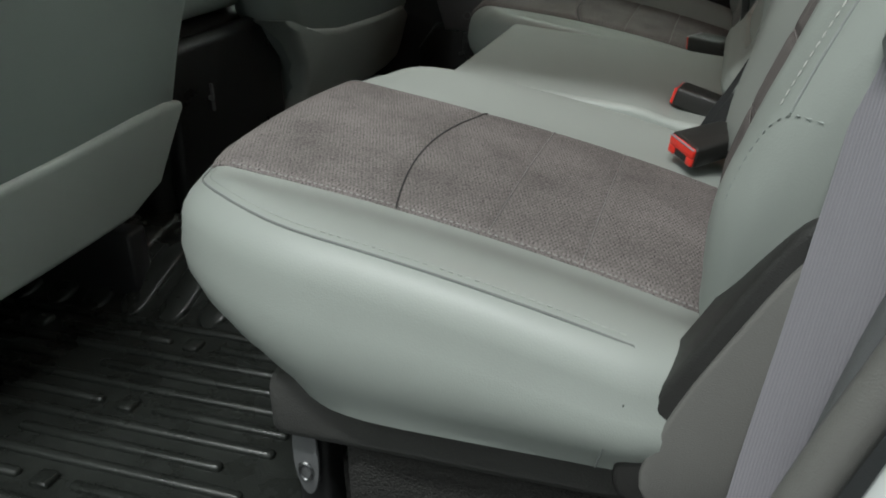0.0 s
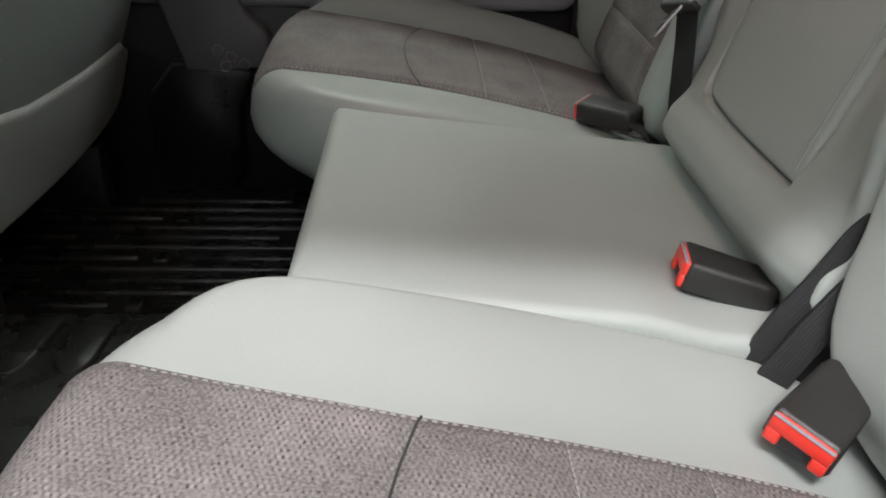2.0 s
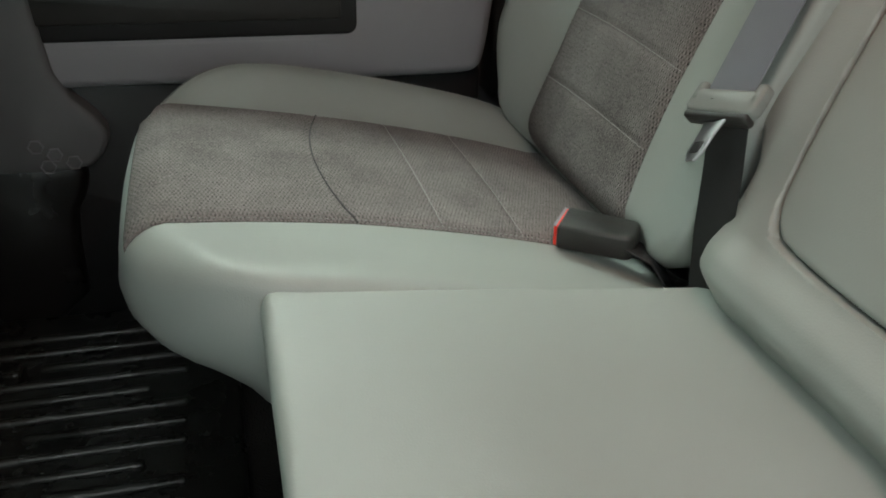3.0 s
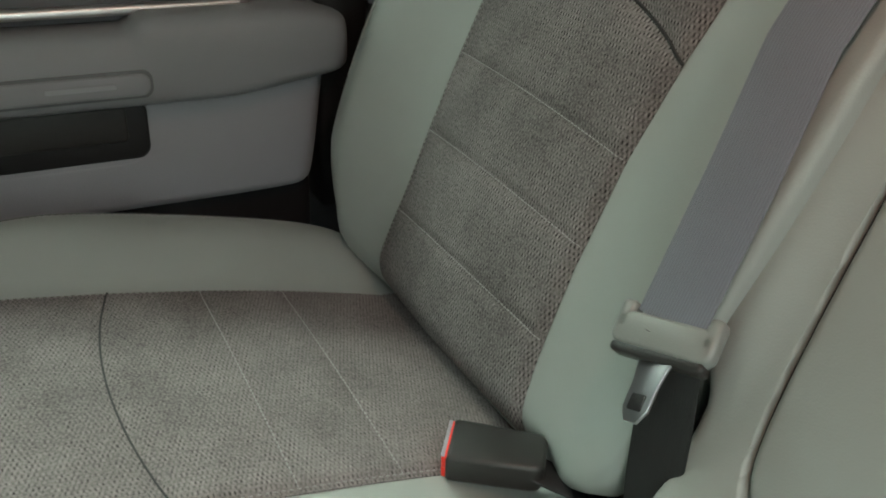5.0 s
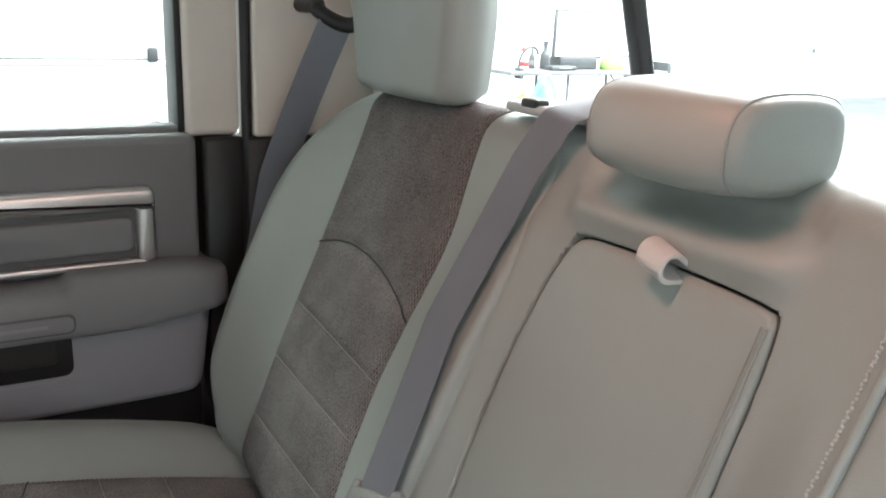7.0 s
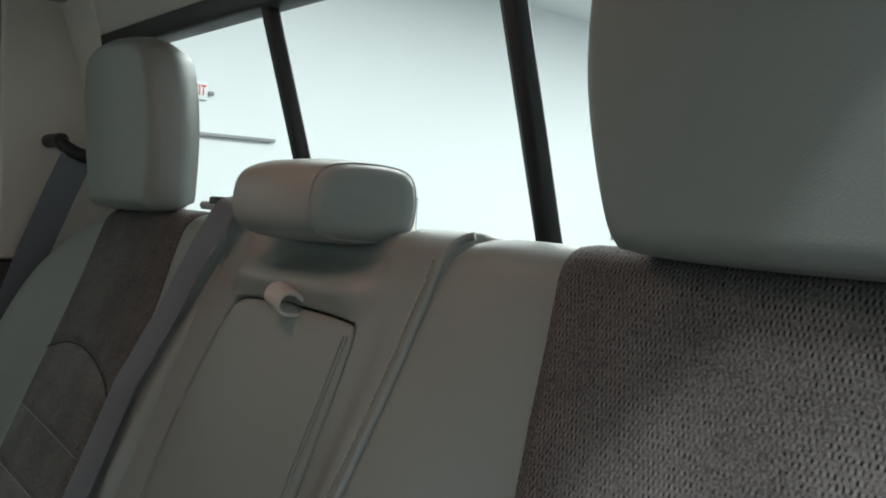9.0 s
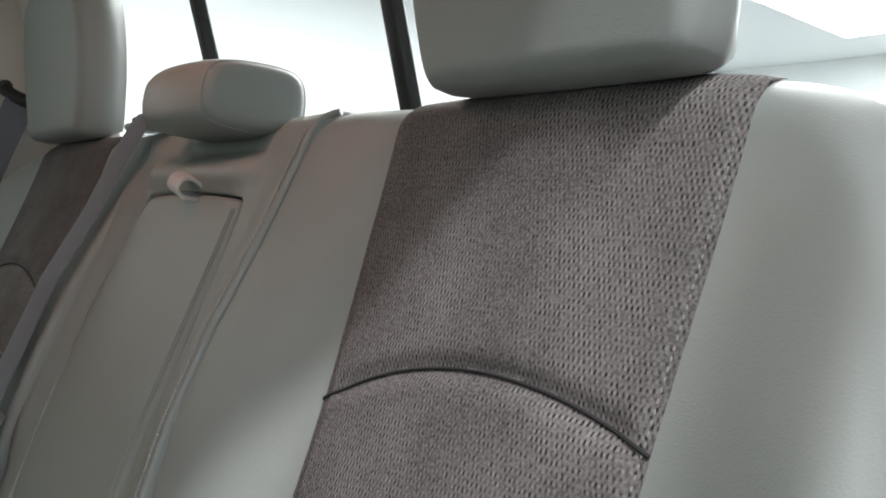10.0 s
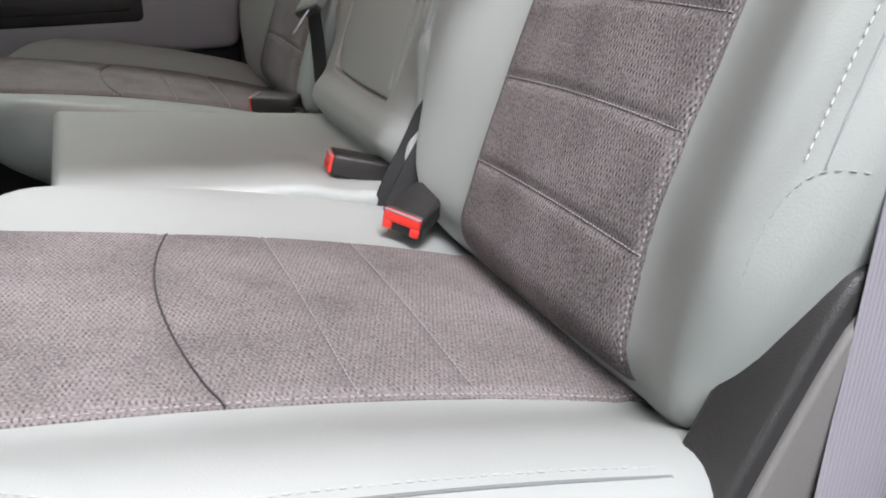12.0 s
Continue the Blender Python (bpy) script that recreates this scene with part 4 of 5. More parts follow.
buckle((-0.006, -0.272, 0.338), 224, -4, -14, "dark buckle with red button lying on the seat cushion")
buckle((-0.016, -0.119, 0.342), 170, 15, 2, "dark buckle with red button lying on the middle cushion")
buckle((-0.020, 0.297, 0.333), 142, 0, -4, "dark buckle with red button turned away on seat cushion")
for k, (pts, side) in enumerate((
    ([(0.015, -0.250, 0.336), (0.028, -0.24, 0.325), (0.045, -0.235, 0.30)], (0.3, 1, 0)),
    ([(0.016, -0.124, 0.333), (0.036, -0.128, 0.316), (0.055, -0.135, 0.29)], (0.2, 1, 0.0)),
    ([(0.000, 0.276, 0.331), (0.018, 0.258, 0.324), (0.036, 0.240, 0.29)], (0.5, 0.9, 0)))):
    t = thing("buckle_strap", pts[-1], "short black strap that holds a belt buckle", "seat belt strap", "buckle straps")
    part("webbing", strap(pts, 0.03, 0.003, side), BELT_BLACK, t)

t = thing("folded_strap", (0.01, -0.185, 0.31), "folded black belt strap rising between the cushions", "seat belt strap")
part("webbing", strap([(-0.018, -0.186, 0.305), (-0.011, -0.187, 0.319), (0.001, -0.187, 0.345), (0.018, -0.188, 0.373), (0.037, -0.190, 0.411), (0.060, -0.193, 0.440)], 0.024, 0.006, (0.62, -0.395, -0.41)), BELT_BLACK, t)
part("webbing_fold", strap([(-0.014, -0.208, 0.305), (-0.006, -0.208, 0.322), (0.010, -0.208, 0.352), (0.026, -0.208, 0.378), (0.052, -0.209, 0.414)], 0.022, 0.005, (0.62, -0.395, -0.41)), BELT_BLACK, t)
part("webbing_back", strap([(-0.004, -0.192, 0.300), (0.014, -0.192, 0.338), (0.032, -0.193, 0.372), (0.056, -0.195, 0.412)], 0.050, 0.004, (0.62, -0.395, -0.41)), BLACK, t)

# middle belt: from its slot behind the bench, over the back, down to the tongue
midbelt = thing("seat_belt", (0.05, 0.18, 0.33), "grey belt hanging over the bench with black lower strap", "seat belt", "seat belts")
over = lambda y, z, w: back_place(1, y, z, w)
part("webbing", strap([(0.258, 0.150, 0.835), over(0.158, 0.862, -0.004), over(0.172, 0.836, 0.027), over(0.192, 0.79, 0.029), over(0.208, 0.72, 0.029), over(0.211, 0.64, 0.038), over(0.203, 0.57, 0.040), over(0.198, 0.482, 0.042)], 0.047, 0.0016, (-0.05, 1, 0.06)), BELT, midbelt, "grey belt webbing")
part("lower_webbing", strap([(0.018, 0.186, 0.492), (0.022, 0.186, 0.44), (0.024, 0.186, 0.38), (0.028, 0.184, 0.32), (0.034, 0.180, 0.26)], 0.040, 0.0016, (-0.25, 1, 0.1)), BELT_BLACK, midbelt, "black lower webbing")
belt_tongue(over(0.196, 0.49, 0.05), facing((0.016, 0.195, 0.494), (0.018, -0.066, 0.016), (0.034, 0.013, 0.036)), "grey plastic belt tongue with steel plate hanging", TONGUE, -15, True)
slotplate = thing("belt_guide", (0.25, 0.19, 0.84), "pale belt exit guide on top of the seat back", "belt guide", "belt guides")
part("plate", slab(rounded(0.12, 0.30, 0.205, 0.270, 0.02, 5), lambda u, v, w: (v, u, 0.836 + w), 0.010, 0.004), LOOP_PALE, slotplate)
part("slot", box(0.212, 0.236, 0.125, 0.185, 0.842, 0.849, 0.002), BLACK, slotplate, "dark slot")
part("catch", box(0.205, 0.222, 0.235, 0.262, 0.842, 0.852, 0.003), BLACK, slotplate, "small black catch")


def side_belt(s, pale, label):
    t = thing("seat_belt", (0.12, s * 0.78, 0.3), label, "seat belt", "seat belts")
    return t


far = side_belt(1, BELT, "grey belt running down from its pillar guide")
part("webbing", strap([(0.200, 0.716, 0.905), (0.178, 0.734, 0.84), (0.152, 0.754, 0.76)], 0.047, 0.0016, (0.85, -0.35, 0.35)), BELT, far, "grey belt webbing")
part("lower_webbing", strap([(0.152, 0.754, 0.761), (0.130, 0.776, 0.68), (0.112, 0.795, 0.55)], 0.047, 0.0016, (0.85, -0.35, 0.35)), BELT, far, "belt webbing tucked behind the seat")
fg = thing("belt_guide", (0.17, 0.75, 0.905), "black belt guide bolted to the pillar", "belt guide", "belt guides")
part("bracket", tube(chaikin([(0.180, 0.738, 0.926), (0.184, 0.730, 0.918), (0.200, 0.712, 0.906), (0.214, 0.699, 0.902), (0.222, 0.692, 0.906)], 2, closed=False), 0.011, 10), BLACK, fg)
part("bolt", tube([(0.180, 0.800, 0.928), (0.180, 0.730, 0.928)], 0.011, 12), BLACK, fg, "black bolt cap")

near = side_belt(-1, BELT_PALE, "pale grey belt running down past the seat back")
part("webbing", strap([(0.205, -0.735, 0.92), (0.160, -0.738, 0.80), (0.118, -0.744, 0.70), (0.092, -0.7475, 0.586)], 0.047, 0.0018, (0.75, -0.66, -0.05)), BELT_PALE, near, "grey belt webbing")
part("lower_webbing", strap([(0.090, -0.749, 0.577), (0.081, -0.752, 0.50), (0.070, -0.756, 0.40), (0.058, -0.758, 0.29), (0.046, -0.766, 0.18), (0.03, -0.785, 0.04)], 0.047, 0.0018, [(0.75, -0.66, -0.05), (0.75, -0.66, -0.05), (0.8, -0.55, -0.05), (0.95, -0.3, -0.1), (1, -0.15, -0.1), (1, -0.15, -0.1)]), BELT_PALE, near, "grey belt webbing")
belt_tongue((0.097, -0.748, 0.60), facing((0.084, -0.745, 0.581), (0.75, -0.66, -0.05), (0.016, 0.011, 0.045)) @ Matrix.Scale(0.86, 4), "pale plastic belt tongue with bright steel plate", TONGUE_PALE)

shield = thing("hinge_cover", (0.03, -0.72, 0.2), "charcoal plastic hinge cover at the foot of the seat back", "hinge cover")
so = chaikin([(-0.032, 0.215), (-0.046, 0.245), (-0.020, 0.310), (0.006, 0.358), (0.046, 0.432), (0.062, 0.447), (0.082, 0.445), (0.115, 0.40), (0.13, 0.215)], 2)
part("cover", slab(so, lambda u, v, w: (u, -0.690 - w, v), 0.047, 0.005), SHIELD, shield)
part("side_face", slab(chaikin([(0.000, 0.218), (-0.030, 0.240), (-0.006, 0.308), (0.016, 0.352), (0.050, 0.415), (0.066, 0.428), (0.082, 0.425), (0.110, 0.39), (0.125, 0.215)], 2), lambda u, v, w: (u, -0.734 - w, v), 0.008, 0.003), TRIM_PALE, shield, "paler outer face")
lower = thing("side_trim", (0.05, -0.79, 0.1), "dark plastic side trim behind the belt", "trim panel")
part("panel", slab(chaikin([(0.035, 0.02), (0.045, 0.24), (0.075, 0.40), (0.095, 0.47), (0.20, 0.48), (0.20, 0.02)], 2), lambda u, v, w: (u, -0.792 - w, v), 0.02, 0.006), DOOR_DARK, lower)
part("sill_trim", slab(chaikin([(-0.06, 0.0), (-0.055, 0.185), (-0.01, 0.205), (0.06, 0.20), (0.06, 0.0)], 2), lambda u, v, w: (u, -0.700 - w, v), 0.055, 0.008), TRIM_PALE, lower, "grey plastic foot trim")

brk = thing("seat_leg_bracket", (-0.33, -0.66, 0.0), "black steel leg bracket under the seat cushion", "seat bracket")
part("leg", slab(chaikin([(-0.318, 0.0), (-0.322, 0.10), (-0.312, 0.215), (-0.287, 0.215), (-0.290, 0.10), (-0.282, 0.0)], 1), lambda u, v, w: (u, -0.64 - w, v), 0.035, 0.005), BLACK, brk)
part("bolt", tube([(-0.305, -0.672, 0.13), (-0.305, -0.682, 0.13)], 0.009, 12), STEEL, brk, "steel bolt")

plate = slab(chaikin([(-0.312, 0.205), (-0.316, 0.150), (-0.306, 0.118), (-0.294, 0.124), (-0.290, 0.160), (-0.294, 0.205)], 2), lambda u, v, w: (u, -0.684 - w, v), 0.004, 0.001)
part("hook_plate", plate, DOOR_DARK, brk, "bent steel hook plate")
part("hook_eye", tube([(-0.303 + 0.006 * math.cos(a), -0.689, 0.146 + 0.009 * math.sin(a)) for a in np.linspace(0, 2 * math.pi, 16, endpoint=False)], 0.0016, 6, closed=True), STEEL, brk, "worn bright eye")

# ---- floor mat ----
mat = thing("floor_mat", (-0.6, 0, 0.0), "black ribbed rubber floor mat", "floor mat")
part("tray", box(-1.10, -0.36, -0.79, 0.79, 0.0, 0.020, 0.008), RUBBER, mat)


# ---- front seats and console ----
def front_seat(s, inner, label):
    """Seat back leaning rearward; inner lists its edge beside the console, from the foot up to the panel's corner."""
    t = thing("front_seat", (-0.9, s * 0.48, 0.0), label, "front seat", "front seats")
    place = lambda a, z, w: (-0.845 + 0.355 * (z - 0.0) + w * 1.0, s * a, z)
    o = chaikin([(0.24, 0.17), inner[-3], inner[-2], (inner[-1][0] + 0.02, 0.42), (inner[-1][0] + 0.01, 0.50), (0.16, 0.75), (0.20, 0.83), (0.50, 0.85), (0.74, 0.83), (0.79, 0.75), (0.785, 0.5), (0.76, 0.32), (0.74, 0.17)], 2)
    part("back_cover", pillow(o, lambda a, z: 0.0 + 0.02 * math.cos((a - 0.48) * 5), lambda a, z: -0.12, 0.035, 0.0, lambda n: 0.02, place), LEATHER_DARK, t, "grey vinyl seat back cover")
    o2 = chaikin(inner + [(0.262, 0.330), (0.50, 0.320), (0.765, 0.308), (0.80, 0.20), (0.78, 0.158), (0.48, 0.165)], 1)
    part("lower_panel", pillow(o2, lambda a, z: 0.008 + 0.02 * math.cos((a - 0.48) * 5), lambda a, z: -0.06, 0.014, 0.0, lambda n: 0.01, place), LEATHER, t, "paler lower back panel")
    part("seat_pan", box(-1.35, -0.84, s * 0.22, s * 0.75, 0.14, 0.33, 0.05, 4), LEATHER_DARK, t)
    for a in (0.27, 0.70):
        part("rail", box(-1.30, -0.78, s * a - 0.02, s * a + 0.02, 0.02, 0.14, 0.006), BLACK, t, "black seat rail")
    return t


front_seat(-1, [(0.225, 0.165), (0.195, 0.28), (0.190, 0.305), (0.188, 0.315)], "grey vinyl front seat seen from behind, beside the open doorway")
front_seat(1, [(0.250, 0.164), (0.239, 0.155), (0.236, 0.25), (0.136, 0.352), (0.080, 0.386)], "grey vinyl front seat seen from behind, beside the closed door")
con = thing("console", (-0.9, 0.05, 0.0), "black plastic console between the front seats", "console")
part("shell", box(-1.25, -0.80, -0.155, 0.275, 0.02, 0.395, 0.075, 6), CONSOLE, con)
part("rear_face", box(-0.82, -0.778, -0.13, 0.21, 0.06, 0.375, 0.018, 3), CONSOLE, con)
part("armrest_pad", box(-1.22, -0.80, -0.145, 0.175, 0.392, 0.50, 0.035, 5), LEATHER_DARK, con, "grey vinyl armrest pad")
part("latch", box(-0.780, -0.773, -0.044, -0.040, 0.255, 0.300, 0.0015), DOOR_DARK, con, "small grey latch")
part("latch_pin", tube([(-0.776, -0.051, 0.279), (-0.769, -0.051, 0.279)], 0.004, 10), STEEL, con, "bright latch pin")

# ---- floor mat relief ----
for s in (-1, 1):
    for k in range(12):
        y = s * (0.3275 + 0.0358 * k)
        cuts = [(-1.06, -0.425)] if k % 2 == 0 else [(-1.06, -0.93), (-0.86, -0.678), (-0.609, -0.425)] if k % 4 == 1 else [(-1.06, -0.80), (-0.74, -0.47)]
        for x0, x1 in cuts:
            part("rib", box(x0, x1, y - 0.0065, y + 0.0065, 0.016, 0.0275, 0.0045), RUBBER, mat)
        if k % 4 == 1:
            for x in (-0.895, -0.644):
                part("stud", box(x - 0.012, x + 0.012, y - 0.013, y + 0.013, 0.016, 0.0270, 0.004), RUBBER, mat)
hump = [(-0.36, 0.018), (-0.33, 0.019), (-0.29, 0.035), (-0.25, 0.075), (-0.20, 0.098), (-0.10, 0.105), (0.10, 0.105), (0.20, 0.098), (0.25, 0.075), (0.29, 0.035), (0.33, 0.019), (0.36, 0.018)]
hp = resample(chaikin(hump, 2, closed=False), 40, closed=False)
part("tunnel", loft([[(x, y, z) for y, z in hp] + [(x, 0.36, 0.004), (x, -0.36, 0.004)] for x in (-1.08, -0.36)]), RUBBER, mat, "raised tunnel of the mat")


def flute(x, s):
    """Broad flat rib with rounded ends, lying over one slope of the tunnel."""
    path = [Vector((0, s * abs(y), z)) for y, z in hp if y > 0.070 and y < 0.338]
    path = resample([(p.x, p.y, p.z) for p in path], 26, closed=False)
    total, rings = len(path) - 1, []
    for i, p in enumerate(path):
        a, b = Vector(path[max(i - 1, 0)]), Vector(path[min(i + 1, total)])
        n = (b - a).cross(Vector((1, 0, 0))).normalized()
        n = n if n.z > 0 else -n
        e = min(i, total - i) / 3.0
        w = 0.0235 * math.sqrt(max(0.04, 1 - (1 - min(e, 1)) ** 2))
        h = 0.0065 * min(1, 0.35 + e)
        xc = x + 0.028 * smoothstep(0.02, 0.10, p[2])
        prof = [(-w, -0.006), (-w, h * 0.3), (-w + 0.0035, h * 0.85), (-w * 0.75, h), (w * 0.75, h), (w - 0.0035, h * 0.85), (w, h * 0.3), (w, -0.006)]
        rings.append([tuple(Vector((xc + u, p[1], p[2])) + n * v) for u, v in prof])
    return loft(rings)


for s in (-1, 1):
    for k in range(9):
        part("flute", flute(-0.454 - 0.066 * k, s), RUBBER, mat)

# cup holder under the middle cushion
cup = thing("cup_holder", (-0.38, 0.05, 0.1), "black plastic cup holder in front of the bench", "cup holder")
CUP = (-0.362, 0.002)
to = resample(chaikin([(-0.335, 0.135), (-0.385, 0.105), (-0.412, 0.055), (-0.422, 0.0), (-0.412, -0.055), (-0.385, -0.105), (-0.335, -0.135), (-0.300, -0.06), (-0.300, 0.06)], 2), 48, closed=True)
ta = [math.atan2(y - CUP[1], x - CUP[0]) for x, y in to]
hole = lambda r, z: [(CUP[0] + r * math.cos(a), CUP[1] + r * math.sin(a), z) for a in ta]
part("tray", loft([[(x, y, 0.06) for x, y in to], [(x, y, 0.198) for x, y in to], [(CUP[0] + (x - CUP[0]) * 0.95, CUP[1] + (y - CUP[1]) * 0.95, 0.205) for x, y in to], hole(0.046, 0.206), hole(0.042, 0.203), hole(0.036, 0.115)]), CONSOLE, cup)
part("ring", tube([(CUP[0] + 0.0465 * math.cos(a), CUP[1] + 0.0465 * math.sin(a), 0.206) for a in np.linspace(0, 2 * math.pi, 40, endpoint=False)], 0.0048, 8, closed=True), DOOR_DARK, cup, "worn grey rim")

# ---- hall ----
hall = thing("ground", (6, 4, GROUND), "grey painted hall floor", "floor", kind="structure")
part("slab", box(-12, 30, -10, 12.0, GROUND - 0.1, GROUND), CONCRETE, hall)
part("floor_stripe", box(10.6, 13.2, 0.0, 11.4, GROUND, GROUND + 0.004), STRIPE, hall, "pale floor stripe")
WALL_LABEL = "plain white hall wall"
for name, b in (("wall_side", (2.2, 30, 11.5, 11.7)), ("wall_near_side", (-12, 30, -10.2, -10)), ("wall_end", (20.6, 20.8, -10, 11.7)), ("wall_front", (-12.2, -12, -10, 6.2)), ("wall_jog", (2.0, 2.2, 6.0, 11.7))):
    tagged(part(name, box(*b, GROUND, 5.0), PAINT_WHITE, label=WALL_LABEL), category="wall", kind="structure")
tagged(part("ceiling_hall", box(-12.2, 30.2, -10.2, 11.7, 5.0, 5.2), PAINT_WHITE, label="white hall ceiling"), category="ceiling", kind="structure")
gate = thing("door_2", (-1, 6, GROUND), "white sectional garage door with horizontal panels", "garage door", kind="structure")
for k in range(9):
    z0 = GROUND + 0.086 + 0.523 * k - 0.523
    z0, z1 = max(GROUND, z0), min(4.4, z0 + 0.515)
    if z1 > z0 + 0.05:
        part("panel", box(-12, 2.0, 6.0, 6.05, z0, z1, 0.008), DOOR_WHITE, gate)
        part("panel_lip", box(-12, 2.0, 5.985, 6.0, z1 - 0.035, z1, 0.006), DOOR_WHITE, gate)
    for x in (-1.2, 1.01):
        part("hinge", box(x - 0.035, x + 0.035, 5.965, 5.984, z1 - 0.01, z1 + 0.09, 0.012), CONCRETE, gate, "grey steel hinge")
tagged(part("wall_over_door", box(-12, 2.0, 6.0, 6.2, 4.4, 5.0), PAINT_WHITE, label=WALL_LABEL), category="wall", kind="structure")

sign = thing("exit_sign", (5.26, 11.45, 2.42), "white exit sign with red letters on the white wall", "exit sign")
part("case", box(5.08, 5.44, 11.43, 11.49, 2.27, 2.54, 0.012), PAINT_WHITE, sign)
for x in (5.03, 5.49):
    part("lamp_head", box(x - 0.05, x + 0.05, 11.42, 11.48, 2.35, 2.41, 0.015), DOOR_GREY, sign, "small emergency lamp")
text = bpy.data.curves.new("letters", "FONT")
text.body, text.size, text.extrude, text.align_x, text.align_y = "EXIT", 0.22, 0.004, "CENTER", "CENTER"
tmp = bpy.data.objects.new("letters_form", text)
letters = bpy.data.meshes.new_from_object(tmp)
bpy.data.objects.remove(tmp)
letters.transform(pose(5.26, 11.425, 2.405, 90, 0, 0) @ Matrix.Diagonal((0.66, 1.0, 1.0, 1.0)))
letters.materials.append(EXIT_RED)
lo = new("letters", letters)
lo.parent, lo.matrix_parent_inverse = sign, Matrix.Translation(-base_of(sign))
tagged(lo, "red letters")
shelf = thing("wall_shelf", (5.0, 11.4, 1.77), "thin pale rail on the hall wall", "wall rail")
part("rail", box(4.72, 6.6, 11.40, 11.5, 1.74, 1.79, 0.006), DOOR_PALE, shelf)

for x, z in ((6.95, 0.23), (15.45, 0.34)):
    t = thing("wall_socket", (x, 11.5, z), "small grey socket plate on the white wall", "socket", "wall sockets")
    part("plate", box(x - 0.07, x + 0.07, 11.475, 11.5, z - 0.06, z + 0.06, 0.008), DOOR_PALE, t)
    part("face", box(x - 0.04, x + 0.04, 11.468, 11.475, z - 0.035, z + 0.035, 0.003), BENCH, t, "dark socket face")

TOP = 0.305
bench = thing("work_bench", (5.9, 7.4, GROUND), "grey folding work table with thin braced legs", "table")
part("tabletop", box(4.80, 7.02, 7.0, 7.75, TOP - 0.045, TOP, 0.006), BENCH_TOP, bench, "grey tabletop")
for x in (5.62, 6.66):
    for y in (7.08, 7.67):
        part("leg", tube([(x, y, GROUND), (x, y, TOP - 0.045)], 0.018, 10), BENCH_TOP, bench)
    part("crossbar", tube([(x, 7.08, -0.30), (x, 7.67, -0.30)], 0.012, 8), BENCH_TOP, bench)
    part("brace", tube([(x, 7.08, -0.12), (x + (0.45 if x < 6 else -0.45), 7.08, TOP - 0.045)], 0.010, 8), BENCH_TOP, bench, "thin diagonal brace")
part("end_board", box(7.00, 7.06, 7.0, 7.75, 0.10, 0.40, 0.004), BENCH, bench, "dark end board")

pic = thing("picture_frame", (5.9, 7.3, TOP), "thin dark frame with yellowed paper standing on the table", "picture frame")
lean = lambda u, v, w: (u + 0.11 * v, 7.30 + w + 0.12 * v, 0.42 + v)
part("frame", slab(rounded(5.55, 6.24, 0.0, 0.53, 0.01, 2), lean, 0.03, 0.006), BENCH, pic)
part("paper", slab(rounded(5.575, 6.215, 0.025, 0.505, 0.004, 2), lambda u, v, w: (u + 0.11 * v, 7.288 + w + 0.12 * v, 0.42 + v), 0.014, 0.002), PAPER, pic, "yellowed paper")
for z in (0.16, 0.33):
    part("print_bar", slab(rounded(5.78, 6.03, z, z + 0.10, 0.02, 3), lambda u, v, w: (u + 0.11 * v, 7.2845 + w + 0.12 * v, 0.42 + v), 0.004, 0.001), PRINT, pic, "faded brown print")
part("stand", box(5.62, 6.14, 7.24, 7.44, TOP, 0.44, 0.012), BENCH, pic, "dark stand box")

neck = thing("gooseneck_lamp", (4.98, 7.1, TOP), "dark bent gooseneck lamp clamped to the table", "lamp")
part("neck", tube(chaikin([(4.97, 7.1, TOP), (4.97, 7.1, 0.42), (5.03, 7.1, 0.52), (5.12, 7.1, 0.56), (5.19, 7.1, 0.53), (5.21, 7.1, 0.47)], 2, closed=False), 0.013, 8), BENCH, neck)
part("clamp", box(4.94, 5.00, 7.04, 7.14, TOP - 0.08, TOP + 0.03, 0.006), BENCH, neck, "dark clamp")


def bottle(x, y, h, r, skin, cap, label):
    t = thing("bottle", (x, y, TOP), label, "bottle", "bottles on the table")
    prof = ((r * 0.9, 0), (r, 0.01), (r, h * 0.58), (r * 0.8, h * 0.68), (r * 0.42, h * 0.78), (r * 0.4, h))
    part("body", loft([[(x + q * math.cos(a), y + q * math.sin(a), TOP + z) for a in np.linspace(0, 2 * math.pi, 16, endpoint=False)] for q, z in prof]), skin, t)
    part("cap", tube([(x, y, TOP + h), (x, y, TOP + h + 0.04)], r * 0.5, 10), cap, t, "bottle cap")
    part("band", tube([(x, y, TOP + h * 0.2), (x, y, TOP + h * 0.45)], r * 1.03, 16), cap, t, "printed band")


bottle(5.13, 7.25, 0.19, 0.055, PAINT_WHITE, EXIT_RED, "white spray bottle with red cap on the table")
bottle(5.45, 7.30, 0.26, 0.055, BENCH, BENCH, "dark grey bottle standing on the table")
bottle(5.36, 7.42, 0.20, 0.035, BENCH, BENCH_TOP, "slim dark bottle behind on the table")
radio = thing("tool_case", (5.50, 7.15, TOP), "flat dark tool case lying on the table", "tool case")
part("body", box(5.38, 5.72, 7.06, 7.22, TOP, TOP + 0.05, 0.014, 3), BENCH, radio)
part("handle", tube(chaikin([(5.48, 7.06, TOP + 0.03), (5.48, 7.03, TOP + 0.03), (5.62, 7.03, TOP + 0.03), (5.62, 7.06, TOP + 0.03)], 1, closed=False), 0.008, 8), BENCH_TOP, radio, "grey handle")
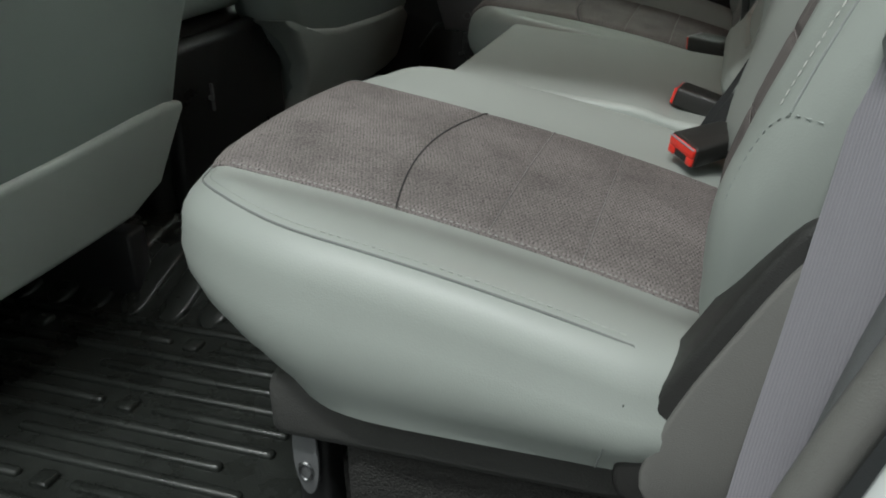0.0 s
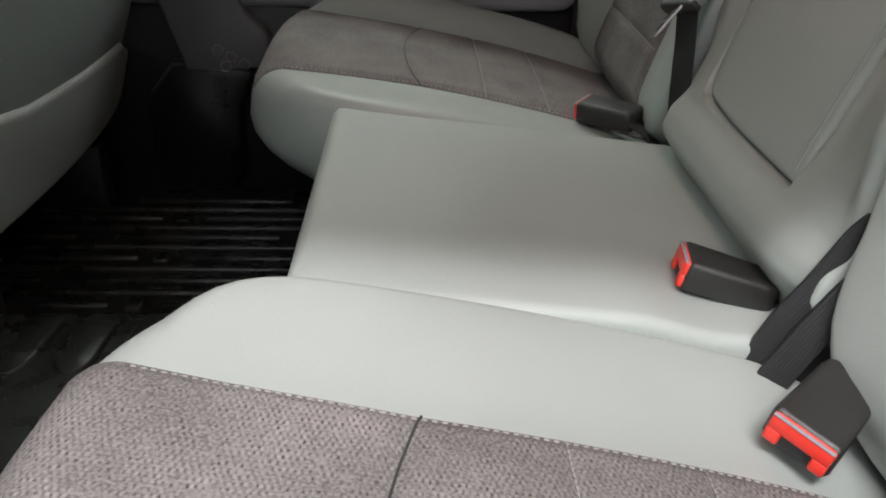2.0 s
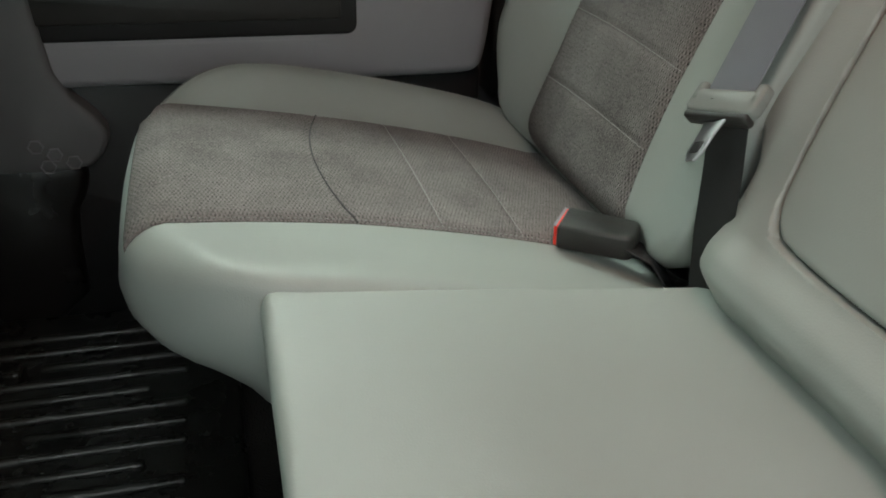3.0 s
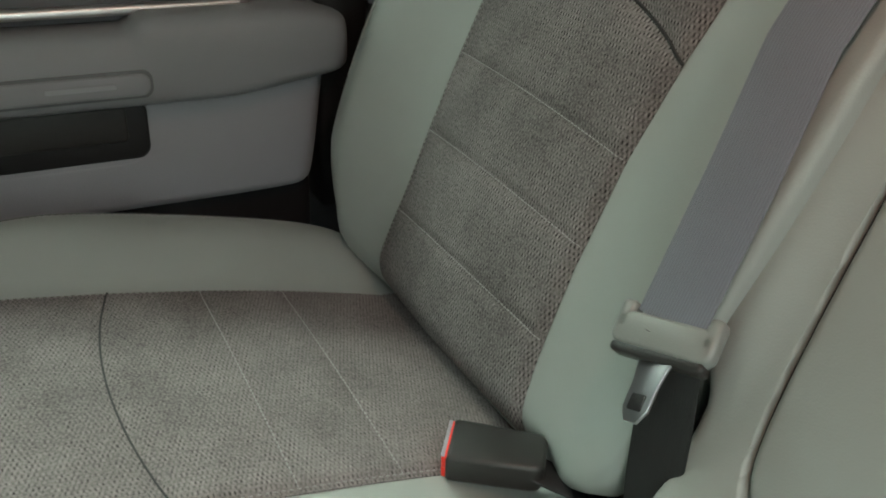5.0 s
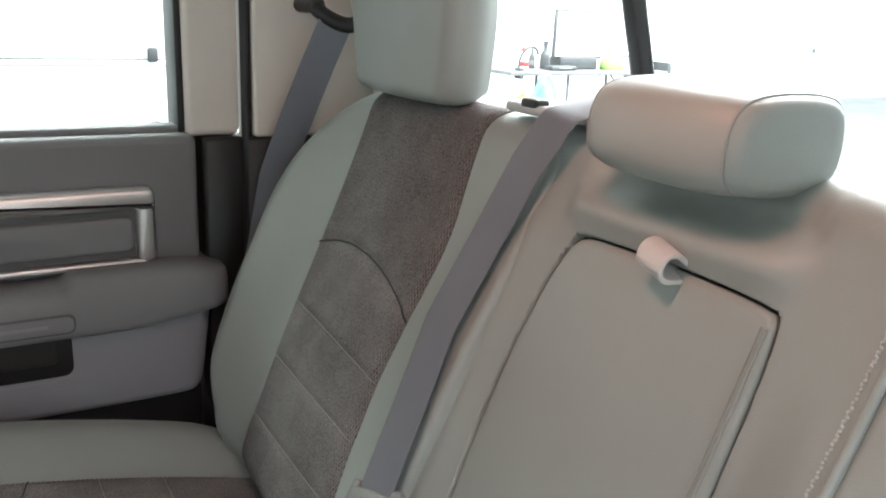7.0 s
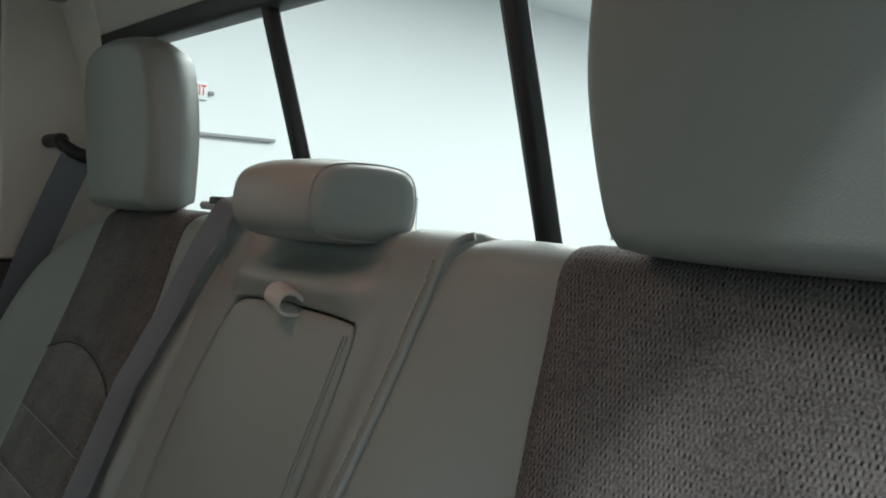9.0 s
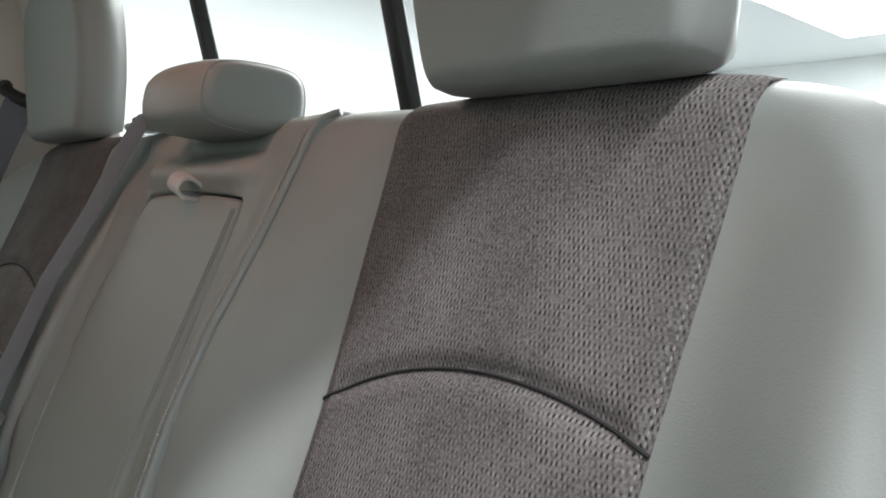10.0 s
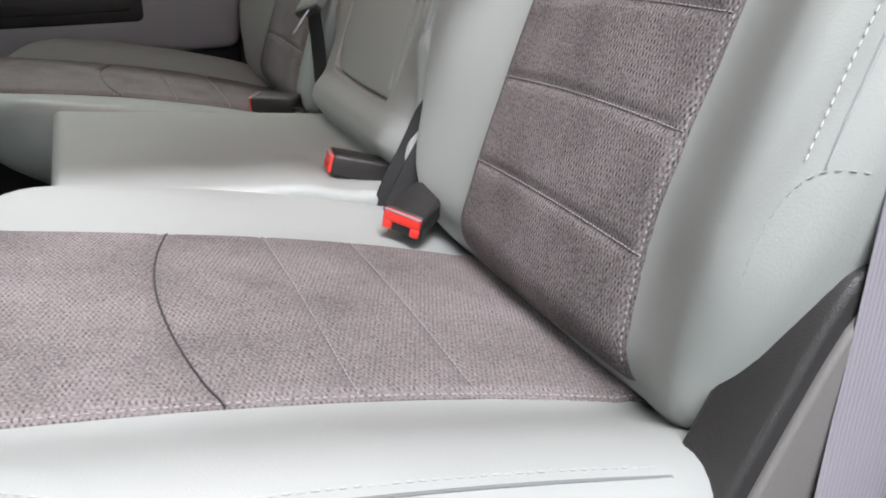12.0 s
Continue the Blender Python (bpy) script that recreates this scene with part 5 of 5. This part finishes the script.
rag = thing("rag", (6.33, 7.2, TOP), "crumpled yellow-green rag lying on the table", "rag")
rng = random.Random(4)
heap = [[(6.33 + q * (0.9 + 0.3 * rng.random()) * math.cos(a), 7.2 + q * math.sin(a), TOP + z * (0.8 + 0.4 * rng.random())) for a in np.linspace(0, 2 * math.pi, 14, endpoint=False)] for q, z in ((0.13, 0.0), (0.14, 0.05), (0.11, 0.12), (0.06, 0.17), (0.02, 0.18))]
part("cloth", loft(heap), TRIM_GREEN, rag)
crate = thing("storage_box", (6.72, 7.35, TOP), "clear pale storage box on the table", "box")
part("body", box(6.46, 6.96, 7.2, 7.5, TOP, TOP + 0.16, 0.02, 3), DOOR_PALE, crate)
part("lid", box(6.45, 6.97, 7.19, 7.51, TOP + 0.162, TOP + 0.185, 0.008), PAINT_WHITE, crate, "white lid")

bag = thing("hanging_bag", (5.23, 6.97, TOP), "limp teal cloth bag hung on the table edge", "bag")
sack = chaikin([(5.18, 0.29), (5.12, 0.16), (5.02, -0.02), (5.04, -0.36), (5.40, -0.38), (5.42, -0.04), (5.36, 0.14), (5.30, 0.29)], 2)
part("cloth", pillow(sack, lambda u, v: 0.07 + 0.02 * math.sin(23 * u) * math.cos(14 * v), lambda u, v: 0.0, 0.03, 0.0, lambda n: 0.01, lambda u, v, w: (u, 6.998 - w, v), centre=(5.22, -0.12), count=72), TEAL, bag)
part("blue_patch", slab(rounded(5.12, 5.34, -0.34, -0.14, 0.03, 4), lambda u, v, w: (u, 6.91 - w, v), 0.012, 0.003), BLUE, bag, "blue printed patch")
jug = thing("hanging_jug", (4.93, 6.97, TOP), "small orange plastic jug hung by a cord from the table", "jug")
part("body", box(4.87, 5.00, 6.90, 7.0, -0.12, 0.06, 0.025, 3), ORANGE, jug)
part("neck", tube([(4.935, 6.95, 0.055), (4.935, 6.95, 0.085)], 0.022, 10), ORANGE, jug)
part("cord", tube([(4.935, 6.97, 0.08), (4.935, 7.0, 0.285)], 0.006, 6), BENCH_TOP, jug, "grey cord")
